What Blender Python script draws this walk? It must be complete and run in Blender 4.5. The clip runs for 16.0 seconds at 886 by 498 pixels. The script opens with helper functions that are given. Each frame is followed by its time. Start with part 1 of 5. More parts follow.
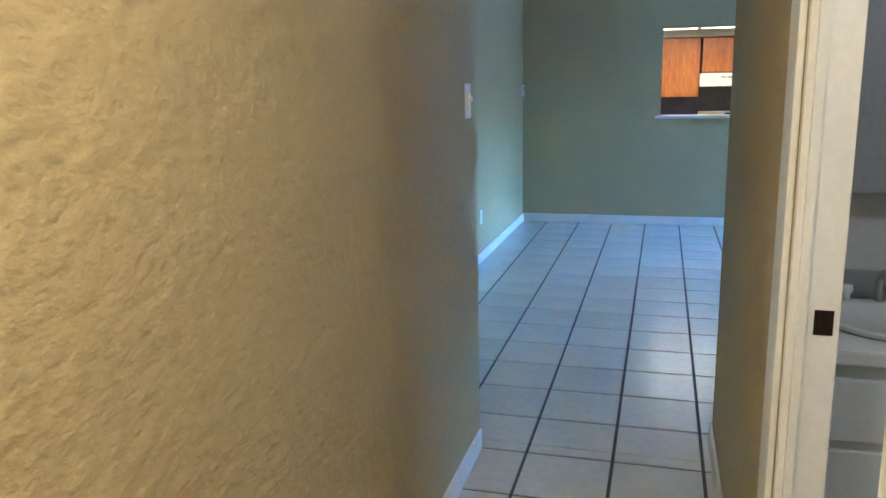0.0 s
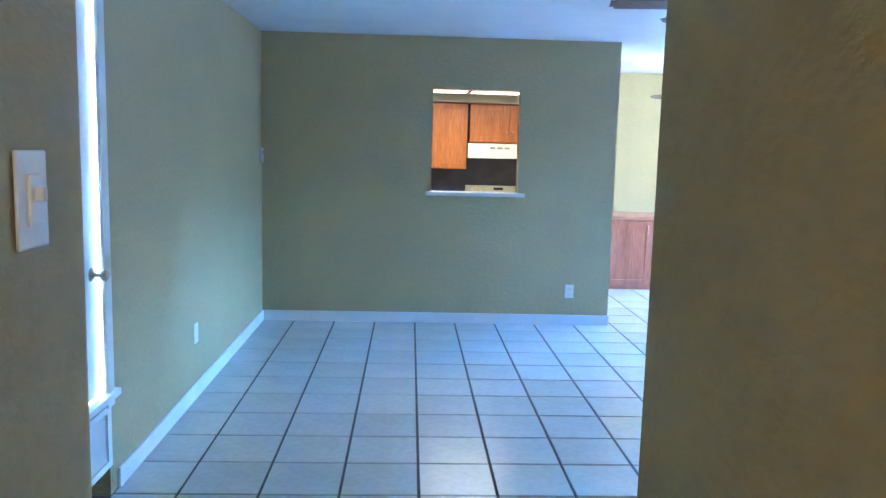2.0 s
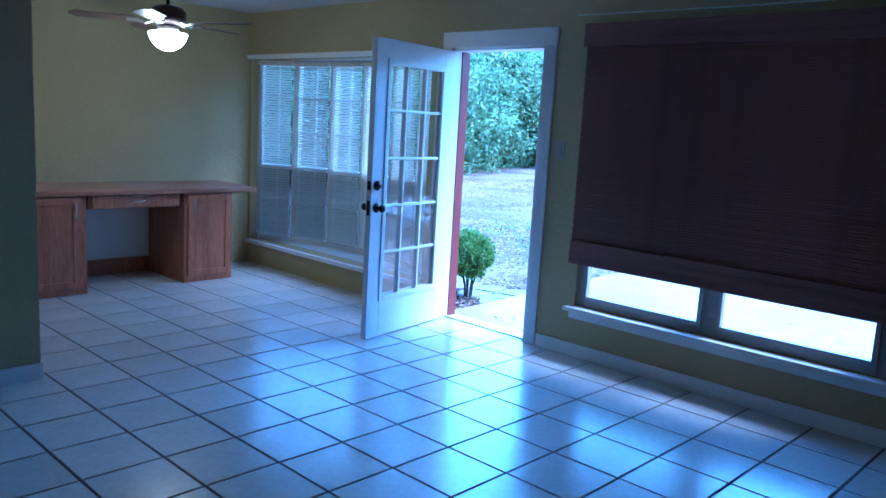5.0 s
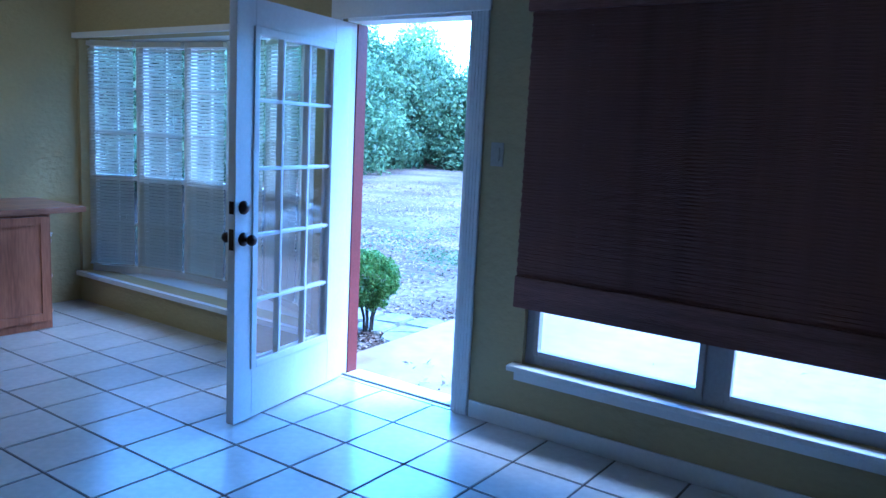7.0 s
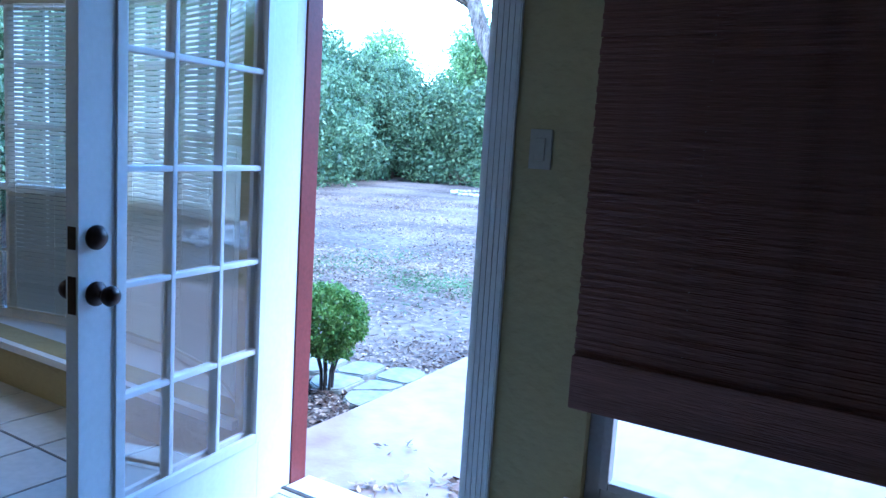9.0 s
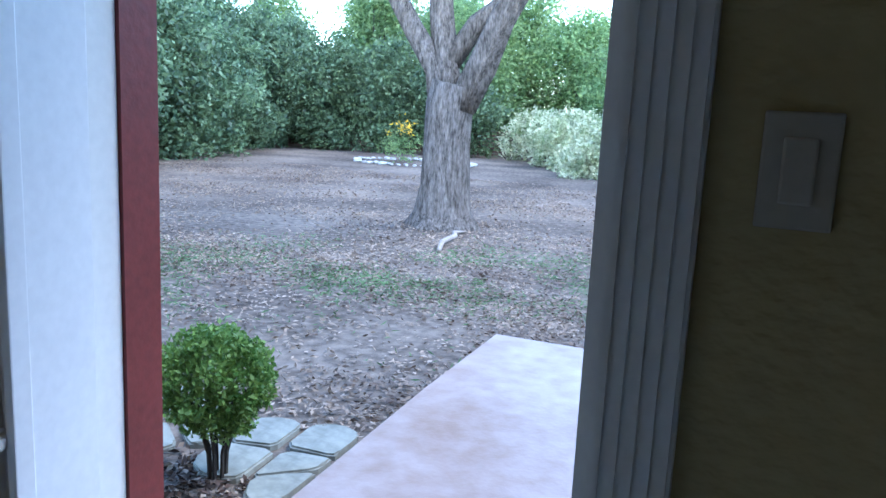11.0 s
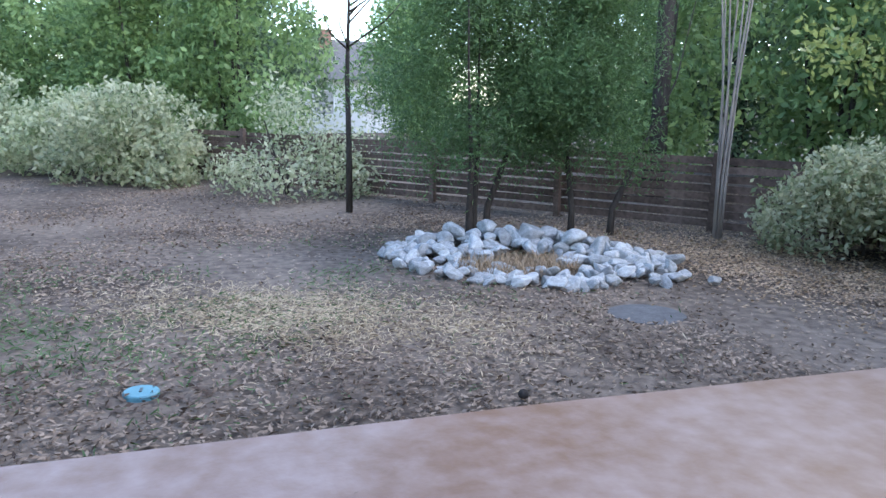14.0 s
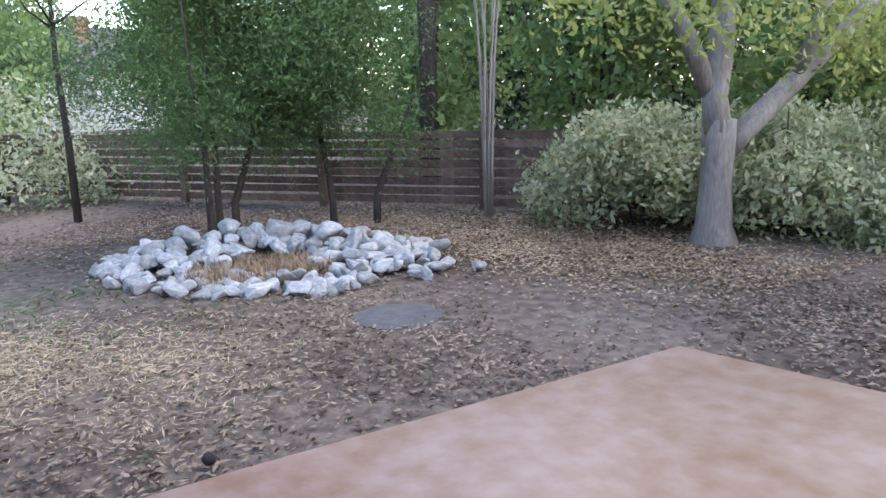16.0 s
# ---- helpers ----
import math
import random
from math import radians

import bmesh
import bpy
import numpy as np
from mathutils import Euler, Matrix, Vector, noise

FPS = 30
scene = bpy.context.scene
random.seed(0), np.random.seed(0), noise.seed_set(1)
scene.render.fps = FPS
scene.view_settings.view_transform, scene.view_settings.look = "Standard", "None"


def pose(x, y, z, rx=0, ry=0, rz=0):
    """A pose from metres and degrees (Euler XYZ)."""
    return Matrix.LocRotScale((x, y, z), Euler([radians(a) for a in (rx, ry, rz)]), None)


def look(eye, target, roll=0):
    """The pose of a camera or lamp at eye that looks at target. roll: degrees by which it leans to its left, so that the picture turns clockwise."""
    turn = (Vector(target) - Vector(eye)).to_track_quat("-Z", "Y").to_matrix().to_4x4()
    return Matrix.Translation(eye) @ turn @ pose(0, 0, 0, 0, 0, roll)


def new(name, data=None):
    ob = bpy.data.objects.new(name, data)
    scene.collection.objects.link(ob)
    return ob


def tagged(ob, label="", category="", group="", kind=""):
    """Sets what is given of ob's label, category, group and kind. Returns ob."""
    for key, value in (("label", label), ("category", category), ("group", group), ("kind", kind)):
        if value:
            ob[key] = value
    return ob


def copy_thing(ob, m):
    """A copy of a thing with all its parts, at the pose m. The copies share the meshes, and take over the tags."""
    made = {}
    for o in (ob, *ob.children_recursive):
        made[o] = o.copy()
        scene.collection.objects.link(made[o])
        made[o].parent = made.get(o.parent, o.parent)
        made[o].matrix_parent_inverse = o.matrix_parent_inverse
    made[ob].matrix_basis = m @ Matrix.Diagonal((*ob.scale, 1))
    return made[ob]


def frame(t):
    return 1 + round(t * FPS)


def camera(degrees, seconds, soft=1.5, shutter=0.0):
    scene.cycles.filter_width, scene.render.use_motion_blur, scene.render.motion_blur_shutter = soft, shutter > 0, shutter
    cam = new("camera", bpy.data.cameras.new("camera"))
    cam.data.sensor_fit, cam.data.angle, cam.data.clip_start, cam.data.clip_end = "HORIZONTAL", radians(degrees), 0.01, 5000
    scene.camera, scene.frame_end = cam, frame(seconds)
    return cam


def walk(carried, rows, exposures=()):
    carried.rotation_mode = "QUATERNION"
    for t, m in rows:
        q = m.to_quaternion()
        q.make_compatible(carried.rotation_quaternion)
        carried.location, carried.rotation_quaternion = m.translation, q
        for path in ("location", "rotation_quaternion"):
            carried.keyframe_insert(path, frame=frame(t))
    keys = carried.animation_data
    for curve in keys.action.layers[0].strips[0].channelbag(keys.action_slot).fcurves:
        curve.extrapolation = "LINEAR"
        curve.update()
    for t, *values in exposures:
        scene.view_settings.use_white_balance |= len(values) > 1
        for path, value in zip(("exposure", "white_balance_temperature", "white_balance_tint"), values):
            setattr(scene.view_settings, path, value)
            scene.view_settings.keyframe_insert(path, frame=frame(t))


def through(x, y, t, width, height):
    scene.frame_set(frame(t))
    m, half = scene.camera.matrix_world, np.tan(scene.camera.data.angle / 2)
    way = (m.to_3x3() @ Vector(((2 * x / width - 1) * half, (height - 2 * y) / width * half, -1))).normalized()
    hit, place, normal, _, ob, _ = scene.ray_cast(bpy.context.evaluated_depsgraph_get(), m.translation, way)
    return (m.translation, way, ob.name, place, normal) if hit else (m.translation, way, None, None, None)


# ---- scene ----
cam = camera(59.4, 16.0)
PATH = [
    (0, (1.47, -8.492, 1.501), (0.937, -6.609, 1.088), -1.1),
    (0.5, (1.392, -8.153, 1.503), (1.045, -6.223, 1.107), 0.1),
    (1, (1.266, -7.387, 1.473), (1.086, -5.423, 1.141), 4.4),
    (1.5, (1.258, -6.981, 1.51), (1.244, -5.003, 1.217), 2.9),
    (2, (1.257, -6.685, 1.52), (1.346, -4.704, 1.263), 1.5),
    (2.5, (1.238, -6.158, 1.478), (1.498, -4.191, 1.234), 2.4),
    (3, (1.171, -5.821, 1.533), (1.823, -3.949, 1.268), 3.7),
    (3.5, (1.207, -5.487, 1.514), (2.047, -3.696, 1.222), 3.5),
    (4, (1.269, -4.994, 1.493), (2.308, -3.314, 1.18), 3.6),
    (4.5, (1.348, -4.614, 1.494), (2.632, -3.114, 1.178), 3.7),
    (5, (1.574, -4.345, 1.488), (3.005, -2.985, 1.172), 3.3),
    (5.2, (1.615, -4.241, 1.509), (3.095, -2.934, 1.188), 3.3),
    (7.3, (2.776, -3.137, 1.439), (4.403, -2.011, 1.15), 3.2),
    (7.5, (2.892, -3.027, 1.416), (4.528, -1.91, 1.135), 3.5),
    (8, (3.228, -2.772, 1.402), (4.869, -1.665, 1.117), 3.8),
    (8.5, (3.521, -2.522, 1.356), (5.177, -1.432, 1.091), 4.1),
    (8.7, (3.637, -2.423, 1.351), (5.298, -1.339, 1.089), 4.0),
    (10.8, (4.858, -1.454, 1.433), (6.621, -0.578, 1.084), 1.8),
    (11, (5.023, -1.301, 1.402), (6.808, -0.466, 1.057), 2.8),
    (11.5, (5.303, -1.104, 1.457), (7.135, -0.376, 1.117), 2.1),
    (12, (5.568, -0.782, 1.513), (7.467, -0.247, 1.181), 3.1),
    (12.5, (5.979, -0.679, 1.487), (7.929, -0.376, 1.164), 3.1),
    (13, (6.25, -0.672, 1.482), (8.221, -0.652, 1.145), 2.4),
    (13.5, (6.413, -0.686, 1.516), (8.358, -0.985, 1.158), 1.2),
    (14, (6.693, -0.689, 1.426), (8.563, -1.295, 1.055), 1.2),
    (14.5, (6.929, -0.883, 1.393), (8.709, -1.704, 0.998), 0.2),
    (15, (7.16, -1.11, 1.351), (8.864, -2.074, 0.943), -0.4),
    (15.5, (7.324, -1.395, 1.328), (8.983, -2.433, 0.916), -1.1),
    (16, (7.433, -1.738, 1.321), (9.096, -2.772, 0.913), -1.6),
]
walk(cam, [(t, look(eye, target, roll)) for t, eye, target, roll in PATH], [
    (0, 7.4, 4100, 8), (1.5, 7.7, 4250, 8), (2.4, 7.3, 3850, 8), (3.0, 6.4, 3850, 8), (3.3, 5.3, 3900, 8), (3.6, 4.8, 3900, 8), (5, 4.6, 3900, 8), (8.7, 4.3, 4400, 8), (11, 3.35, 5500, 8), (12, 2.6, 5900, 10), (14, 2.52, 6500, 13), (16, 2.68, 7400, 18),
])

# ---- world and light ----
world = bpy.data.worlds.new("sky")
scene.world = world
world.use_nodes = True
wn = world.node_tree.nodes
sky = wn.new("ShaderNodeTexSky")
sky.sky_type = "NISHITA"
sky.sun_disc = False
sky.sun_elevation = radians(30)
sky.sun_rotation = radians(250)
sky.air_density = 1.0
sky.dust_density = 0.5
sky.ozone_density = 2.5
wn["Background"].inputs[1].default_value = 0.15
world.node_tree.links.new(sky.outputs[0], wn["Background"].inputs[0])

sun_data = bpy.data.lights.new("sun", "SUN")
sun_data.energy, sun_data.angle, sun_data.color = 0.5, radians(40), (1.0, 0.95, 0.9)
sun = new("sun", sun_data)
sun.matrix_world = look((0, 0, 30), (-4, 7, 20))


def lamp(name, kind, place, energy, colour, size=0.1, size_y=None, target=None):
    d = bpy.data.lights.new(name, kind)
    d.energy, d.color = energy, colour
    if kind == "AREA":
        d.size = size
        if size_y:
            d.shape, d.size_y = "RECTANGLE", size_y
    else:
        d.shadow_soft_size = size
    ob = new(name, d)
    ob.matrix_world = look(place, target) if target else pose(*place)
    return ob


# ---- materials ----
def mat(name, colour, rough=0.6, metal=0.0, vary=0.12, scale=4.0, fine=60.0, bump=0.15, bump_scale=80.0, spec=0.5, second=None, amount=0.5, per=0.0, stretch=None, bump_dist=0.01):
    m = bpy.data.materials.new(name)
    m.use_nodes = True
    n, l = m.node_tree.nodes, m.node_tree.links
    b = n["Principled BSDF"]
    b.inputs["Roughness"].default_value = rough
    b.inputs["Metallic"].default_value = metal
    b.inputs["Specular IOR Level"].default_value = spec
    tc = n.new("ShaderNodeTexCoord")
    mp = n.new("ShaderNodeMapping")
    l.new(tc.outputs["Object"], mp.inputs[0])
    if stretch:
        mp.inputs["Scale"].default_value = stretch
    big, small = n.new("ShaderNodeTexNoise"), n.new("ShaderNodeTexNoise")
    for t, s in ((big, scale), (small, fine)):
        t.inputs["Scale"].default_value, t.inputs["Detail"].default_value = s, 4
        l.new(mp.outputs[0], t.inputs[0])
    add = n.new("ShaderNodeMath")
    add.operation = "MULTIPLY_ADD"
    add.inputs[1].default_value = 0.5
    l.new(small.outputs[0], add.inputs[0])
    half = n.new("ShaderNodeMath")
    half.operation = "MULTIPLY"
    half.inputs[1].default_value = 0.5
    l.new(big.outputs[0], half.inputs[0])
    l.new(half.outputs[0], add.inputs[2])
    ramp = n.new("ShaderNodeValToRGB")
    lo = [max(0.0, c * (1 - vary * 1.6)) for c in colour]
    hi = [min(1.0, c * (1 + vary * 1.6)) for c in (second or colour)]
    ramp.color_ramp.elements[0].position, ramp.color_ramp.elements[1].position = 0.36, 0.64
    ramp.color_ramp.elements[0].color, ramp.color_ramp.elements[1].color = (*lo, 1), (*hi, 1)
    l.new(add.outputs[0], ramp.inputs[0])
    out = ramp.outputs[0]
    if per:
        info = n.new("ShaderNodeObjectInfo")
        hsv = n.new("ShaderNodeHueSaturation")
        rng = n.new("ShaderNodeMapRange")
        rng.inputs[3].default_value, rng.inputs[4].default_value = 1 - per, 1 + per
        l.new(info.outputs["Random"], rng.inputs[0])
        l.new(rng.outputs[0], hsv.inputs["Value"])
        l.new(out, hsv.inputs["Color"])
        out = hsv.outputs[0]
    l.new(out, b.inputs["Base Color"])
    if bump:
        bt = n.new("ShaderNodeTexNoise")
        bt.inputs["Scale"].default_value, bt.inputs["Detail"].default_value = bump_scale, 3
        l.new(mp.outputs[0], bt.inputs[0])
        bn = n.new("ShaderNodeBump")
        bn.inputs["Strength"].default_value, bn.inputs["Distance"].default_value = bump, bump_dist
        l.new(bt.outputs[0], bn.inputs["Height"])
        l.new(bn.outputs[0], b.inputs["Normal"])
    return m


def wood_mat(name, dark, light, rough=0.4, axis="z", grain=1.0):
    m = mat(name, dark, rough, vary=0.1, second=light, scale=2.2 * grain, fine=14 * grain, bump=0.08, bump_scale=40,
            stretch={"z": (6, 6, 0.6), "x": (0.6, 6, 6), "y": (6, 0.6, 6)}[axis])
    return m


def glass_mat(name, tint=(1, 1, 1), gloss=0.02, base=0.04):
    """Clear sheet: see-through, with a gloss that grows towards grazing angles on both sides alike."""
    m = bpy.data.materials.new(name)
    m.use_nodes = True
    n, l = m.node_tree.nodes, m.node_tree.links
    n.remove(n["Principled BSDF"])
    tr, gl, mix, lw = (n.new(k) for k in ("ShaderNodeBsdfTransparent", "ShaderNodeBsdfGlossy", "ShaderNodeMixShader", "ShaderNodeLayerWeight"))
    tr.inputs[0].default_value = (*tint, 1)
    gl.inputs["Roughness"].default_value = gloss
    lw.inputs[0].default_value = 0.5
    power, lift = n.new("ShaderNodeMath"), n.new("ShaderNodeMath")
    power.operation, power.inputs[1].default_value = "POWER", 5.0
    lift.operation, lift.inputs[1].default_value, lift.inputs[2].default_value = "MULTIPLY_ADD", 1 - base, base
    l.new(lw.outputs["Facing"], power.inputs[0])
    l.new(power.outputs[0], lift.inputs[0])
    l.new(lift.outputs[0], mix.inputs[0])
    l.new(tr.outputs[0], mix.inputs[1])
    l.new(gl.outputs[0], mix.inputs[2])
    l.new(mix.outputs[0], n["Material Output"].inputs[0])
    return m


def glow_mat(name, colour, strength):
    m = bpy.data.materials.new(name)
    m.use_nodes = True
    b = m.node_tree.nodes["Principled BSDF"]
    b.inputs["Base Color"].default_value = (0.8, 0.8, 0.78, 1)
    b.inputs["Emission Color"].default_value = (*colour, 1)
    b.inputs["Emission Strength"].default_value = strength
    return m


def leaf_mat(name, dark, light, through=0.35, rough=0.45):
    """Foliage: each leaf takes its own shade between two greens and lets some light through."""
    m = bpy.data.materials.new(name)
    m.use_nodes = True
    n, l = m.node_tree.nodes, m.node_tree.links
    b = n["Principled BSDF"]
    b.inputs["Roughness"].default_value = rough
    b.inputs["Specular IOR Level"].default_value = 0.3
    g = n.new("ShaderNodeNewGeometry")
    ramp = n.new("ShaderNodeValToRGB")
    ramp.color_ramp.elements[0].color, ramp.color_ramp.elements[1].color = (*dark, 1), (*light, 1)
    tc = n.new("ShaderNodeTexCoord")
    clump = n.new("ShaderNodeTexNoise")
    clump.inputs["Scale"].default_value, clump.inputs["Detail"].default_value = 1.7, 3
    l.new(tc.outputs["Object"], clump.inputs[0])
    wide = n.new("ShaderNodeMapRange")
    wide.inputs[1].default_value, wide.inputs[2].default_value, wide.inputs[3].default_value, wide.inputs[4].default_value = 0.3, 0.7, -0.22, 0.42
    l.new(clump.outputs[0], wide.inputs[0])
    fac = n.new("ShaderNodeMath")
    fac.operation, fac.inputs[1].default_value = "MULTIPLY_ADD", 0.8
    l.new(g.outputs["Random Per Island"], fac.inputs[0])
    l.new(wide.outputs[0], fac.inputs[2])
    l.new(fac.outputs[0], ramp.inputs[0])
    info, own, hsv = n.new("ShaderNodeObjectInfo"), n.new("ShaderNodeMapRange"), n.new("ShaderNodeHueSaturation")
    own.inputs[3].default_value, own.inputs[4].default_value = 0.82, 1.16
    l.new(info.outputs["Random"], own.inputs[0])
    l.new(own.outputs[0], hsv.inputs["Value"])
    l.new(ramp.outputs[0], hsv.inputs["Color"])
    l.new(hsv.outputs[0], b.inputs["Base Color"])
    t = n.new("ShaderNodeBsdfTranslucent")
    l.new(hsv.outputs[0], t.inputs[0])
    mix = n.new("ShaderNodeMixShader")
    mix.inputs[0].default_value = through
    l.new(b.outputs[0], mix.inputs[1])
    l.new(t.outputs[0], mix.inputs[2])
    l.new(mix.outputs[0], n["Material Output"].inputs[0])
    return m


WALL = mat("tan_textured_paint", (0.415, 0.345, 0.172), 0.75, vary=0.03, scale=1.5, fine=30, bump=0.42, bump_scale=20, spec=0.3, stretch=(1, 1, 1.6), bump_dist=0.018)
CEIL = mat("ceiling_paint", (0.62, 0.61, 0.58), 0.85, vary=0.03, bump=0.4, bump_scale=60)
WHITE = mat("white_trim_paint", (0.74, 0.74, 0.72), 0.35, vary=0.03, scale=3, bump=0.05, bump_scale=30)
TILE = mat("glazed_floor_tile", (0.54, 0.53, 0.50), 0.23, vary=0.05, scale=3, fine=25, bump=0.12, bump_scale=7, per=0.05, spec=0.8, bump_dist=0.004)
GROUT = mat("dark_grout", (0.07, 0.065, 0.06), 0.9, vary=0.2, scale=20, bump=0.3)
CAB = wood_mat("orange_cabinet_wood", (0.42, 0.125, 0.018), (0.52, 0.19, 0.036), 0.32)
DESK = wood_mat("brown_desk_wood", (0.26, 0.10, 0.05), (0.36, 0.15, 0.08), 0.35)
DESKTOP = wood_mat("desk_top_wood", (0.26, 0.12, 0.07), (0.38, 0.18, 0.11), 0.3, axis="x")
SHADE = mat("dark_woven_shade", (0.19, 0.088, 0.068), 0.8, vary=0.25, scale=5, fine=90, bump=0.5, bump_scale=60, stretch=(1, 0.15, 5))
BRONZE = mat("oil_rubbed_bronze", (0.035, 0.022, 0.018), 0.35, 0.8, vary=0.2, bump=0.05)
NICKEL = mat("brushed_nickel", (0.55, 0.53, 0.50), 0.3, 0.9, vary=0.08, bump=0.04)
PLASTIC = mat("white_plastic", (0.72, 0.71, 0.68), 0.4, vary=0.03, bump=0.0)
IVORY = mat("ivory_enamel", (0.70, 0.64, 0.45), 0.3, vary=0.04, bump=0.0)
NAVY = mat("dark_blue_backsplash", (0.10, 0.105, 0.19), 0.35, vary=0.15, scale=6, bump=0.1)
BLACK = mat("black_plastic", (0.012, 0.012, 0.013), 0.35, vary=0.2, bump=0.0)
FRAME = mat("grey_window_frame", (0.34, 0.33, 0.32), 0.45, vary=0.06, bump=0.04)
RED = mat("dark_red_door_frame", (0.16, 0.025, 0.022), 0.5, vary=0.12, scale=3, bump=0.1)
DOORWHITE = mat("white_door_paint", (0.72, 0.72, 0.72), 0.35, vary=0.03, bump=0.04, bump_scale=25)
PLATE = mat("beige_plastic", (0.40, 0.37, 0.30), 0.45, vary=0.04, bump=0.0)
CORD = mat("cream_blind_slat", (0.62, 0.60, 0.52), 0.45, vary=0.03, bump=0.0)
BLIND = leaf_mat("cream_blind_slat", (0.70, 0.69, 0.62), (0.76, 0.75, 0.68), 0.58, 0.45)
PORCELAIN = mat("white_porcelain", (0.80, 0.79, 0.76), 0.12, vary=0.02, bump=0.0)
BATHTILE = mat("pale_bathroom_wall", (0.66, 0.64, 0.60), 0.4, vary=0.04, bump=0.05)
GLASS = glass_mat("window_glass")
DOORGLASS = glass_mat("reflective_door_glass", base=0.10)
BOWL = glow_mat("glowing_glass_bowl", (1.0, 0.86, 0.62), 1.2)
TUBE = glow_mat("fluorescent_diffuser", (1.0, 0.74, 0.40), 0.06)
CONCRETE = mat("stained_pink_concrete", (0.215, 0.118, 0.070), 0.40, vary=0.1, second=(0.25, 0.178, 0.150), scale=0.75, fine=7, bump=0.12, bump_scale=40, spec=0.4)
BRICK = mat("house_brick", (0.25, 0.13, 0.09), 0.85, vary=0.2, scale=6, bump=0.4)
ROOF = mat("roof_shingle", (0.12, 0.11, 0.10), 0.9, vary=0.2, scale=8, bump=0.5)


# ---- helpers of this scene ----
def mesh_of(bm, name, material, smooth=False):
    me = bpy.data.meshes.new(name)
    bm.to_mesh(me)
    bm.free()
    for m in material if isinstance(material, (list, tuple)) else (material,):
        me.materials.append(m)
    if smooth:
        for p in me.polygons:
            p.use_smooth = True
    return me


def thing(name, label, category, place=(0, 0, 0), rz=0, group="", kind=""):
    ob = new(name)
    ob.empty_display_size = 0.05
    ob.matrix_world = pose(*place, 0, 0, rz)
    return tagged(ob, label, category, group, kind)


def part(name, bm, material, parent=None, label="", smooth=False):
    ob = new(name, mesh_of(bm, name, material, smooth))
    if parent:
        ob.parent = parent
    return tagged(ob, label) if label else ob


def solid(name, bm, material, label, category, kind="", group="", place=None, smooth=False):
    ob = new(name, mesh_of(bm, name, material, smooth))
    if place:
        ob.matrix_world = place
    return tagged(ob, label, category, group, kind)


def boxes(*spans, bevel=0.0):
    """One bmesh of boxes, each x0, x1, y0, y1, z0, z1."""
    bm = bmesh.new()
    for x0, x1, y0, y1, z0, z1 in spans:
        bmesh.ops.create_cube(bm, size=1, matrix=Matrix.LocRotScale(((x0 + x1) / 2, (y0 + y1) / 2, (z0 + z1) / 2), None, (x1 - x0, y1 - y0, z1 - z0)))
    if bevel:
        bmesh.ops.bevel(bm, geom=bm.edges[:], offset=bevel, segments=2, affect="EDGES", profile=0.6)
    return bm


def lathe(profile, steps=24, bm=None, at=(0, 0, 0), turn=None):
    """A turned solid from (radius, z) pairs."""
    bm = bm or bmesh.new()
    m = Matrix.Translation(at) @ (turn or Matrix())
    rings = []
    for r, z in profile:
        rings.append([bm.verts.new(m @ Vector((r * math.cos(a), r * math.sin(a), z))) for a in (2 * math.pi * i / steps for i in range(steps))])
    for a, b in zip(rings, rings[1:]):
        for i in range(steps):
            bm.faces.new((a[i], a[(i + 1) % steps], b[(i + 1) % steps], b[i]))
    bm.faces.new(rings[0][::-1])
    bm.faces.new(rings[-1])
    return bm


def tube(points, radii, steps=10, bm=None, rough=0.0, seed=0):
    """A tapering limb along points."""
    bm = bm or bmesh.new()
    pts = [Vector(p) for p in points]
    rings = []
    side = None
    for i, p in enumerate(pts):
        d = (pts[min(i + 1, len(pts) - 1)] - pts[max(i - 1, 0)]).normalized()
        side = (side - d * side.dot(d)).normalized() if side else d.orthogonal().normalized()
        up = d.cross(side)
        ring = []
        for k in range(steps):
            a = 2 * math.pi * k / steps
            r = radii[i] * (1 + rough * noise.noise(Vector((math.cos(a) * 2, math.sin(a) * 2, i * 0.5 + seed * 7))))
            ring.append(bm.verts.new(p + side * (r * math.cos(a)) + up * (r * math.sin(a))))
        rings.append(ring)
    for a, b in zip(rings, rings[1:]):
        for i in range(steps):
            bm.faces.new((a[i], a[(i + 1) % steps], b[(i + 1) % steps], b[i]))
    bm.faces.new(rings[0][::-1])
    bm.faces.new(rings[-1])
    return bm


def raw_mesh(name, verts, faces, material, smooth=False):
    me = bpy.data.meshes.new(name)
    me.from_pydata(verts, [], faces)
    me.materials.append(material)
    if smooth:
        for p in me.polygons:
            p.use_smooth = True
    return me


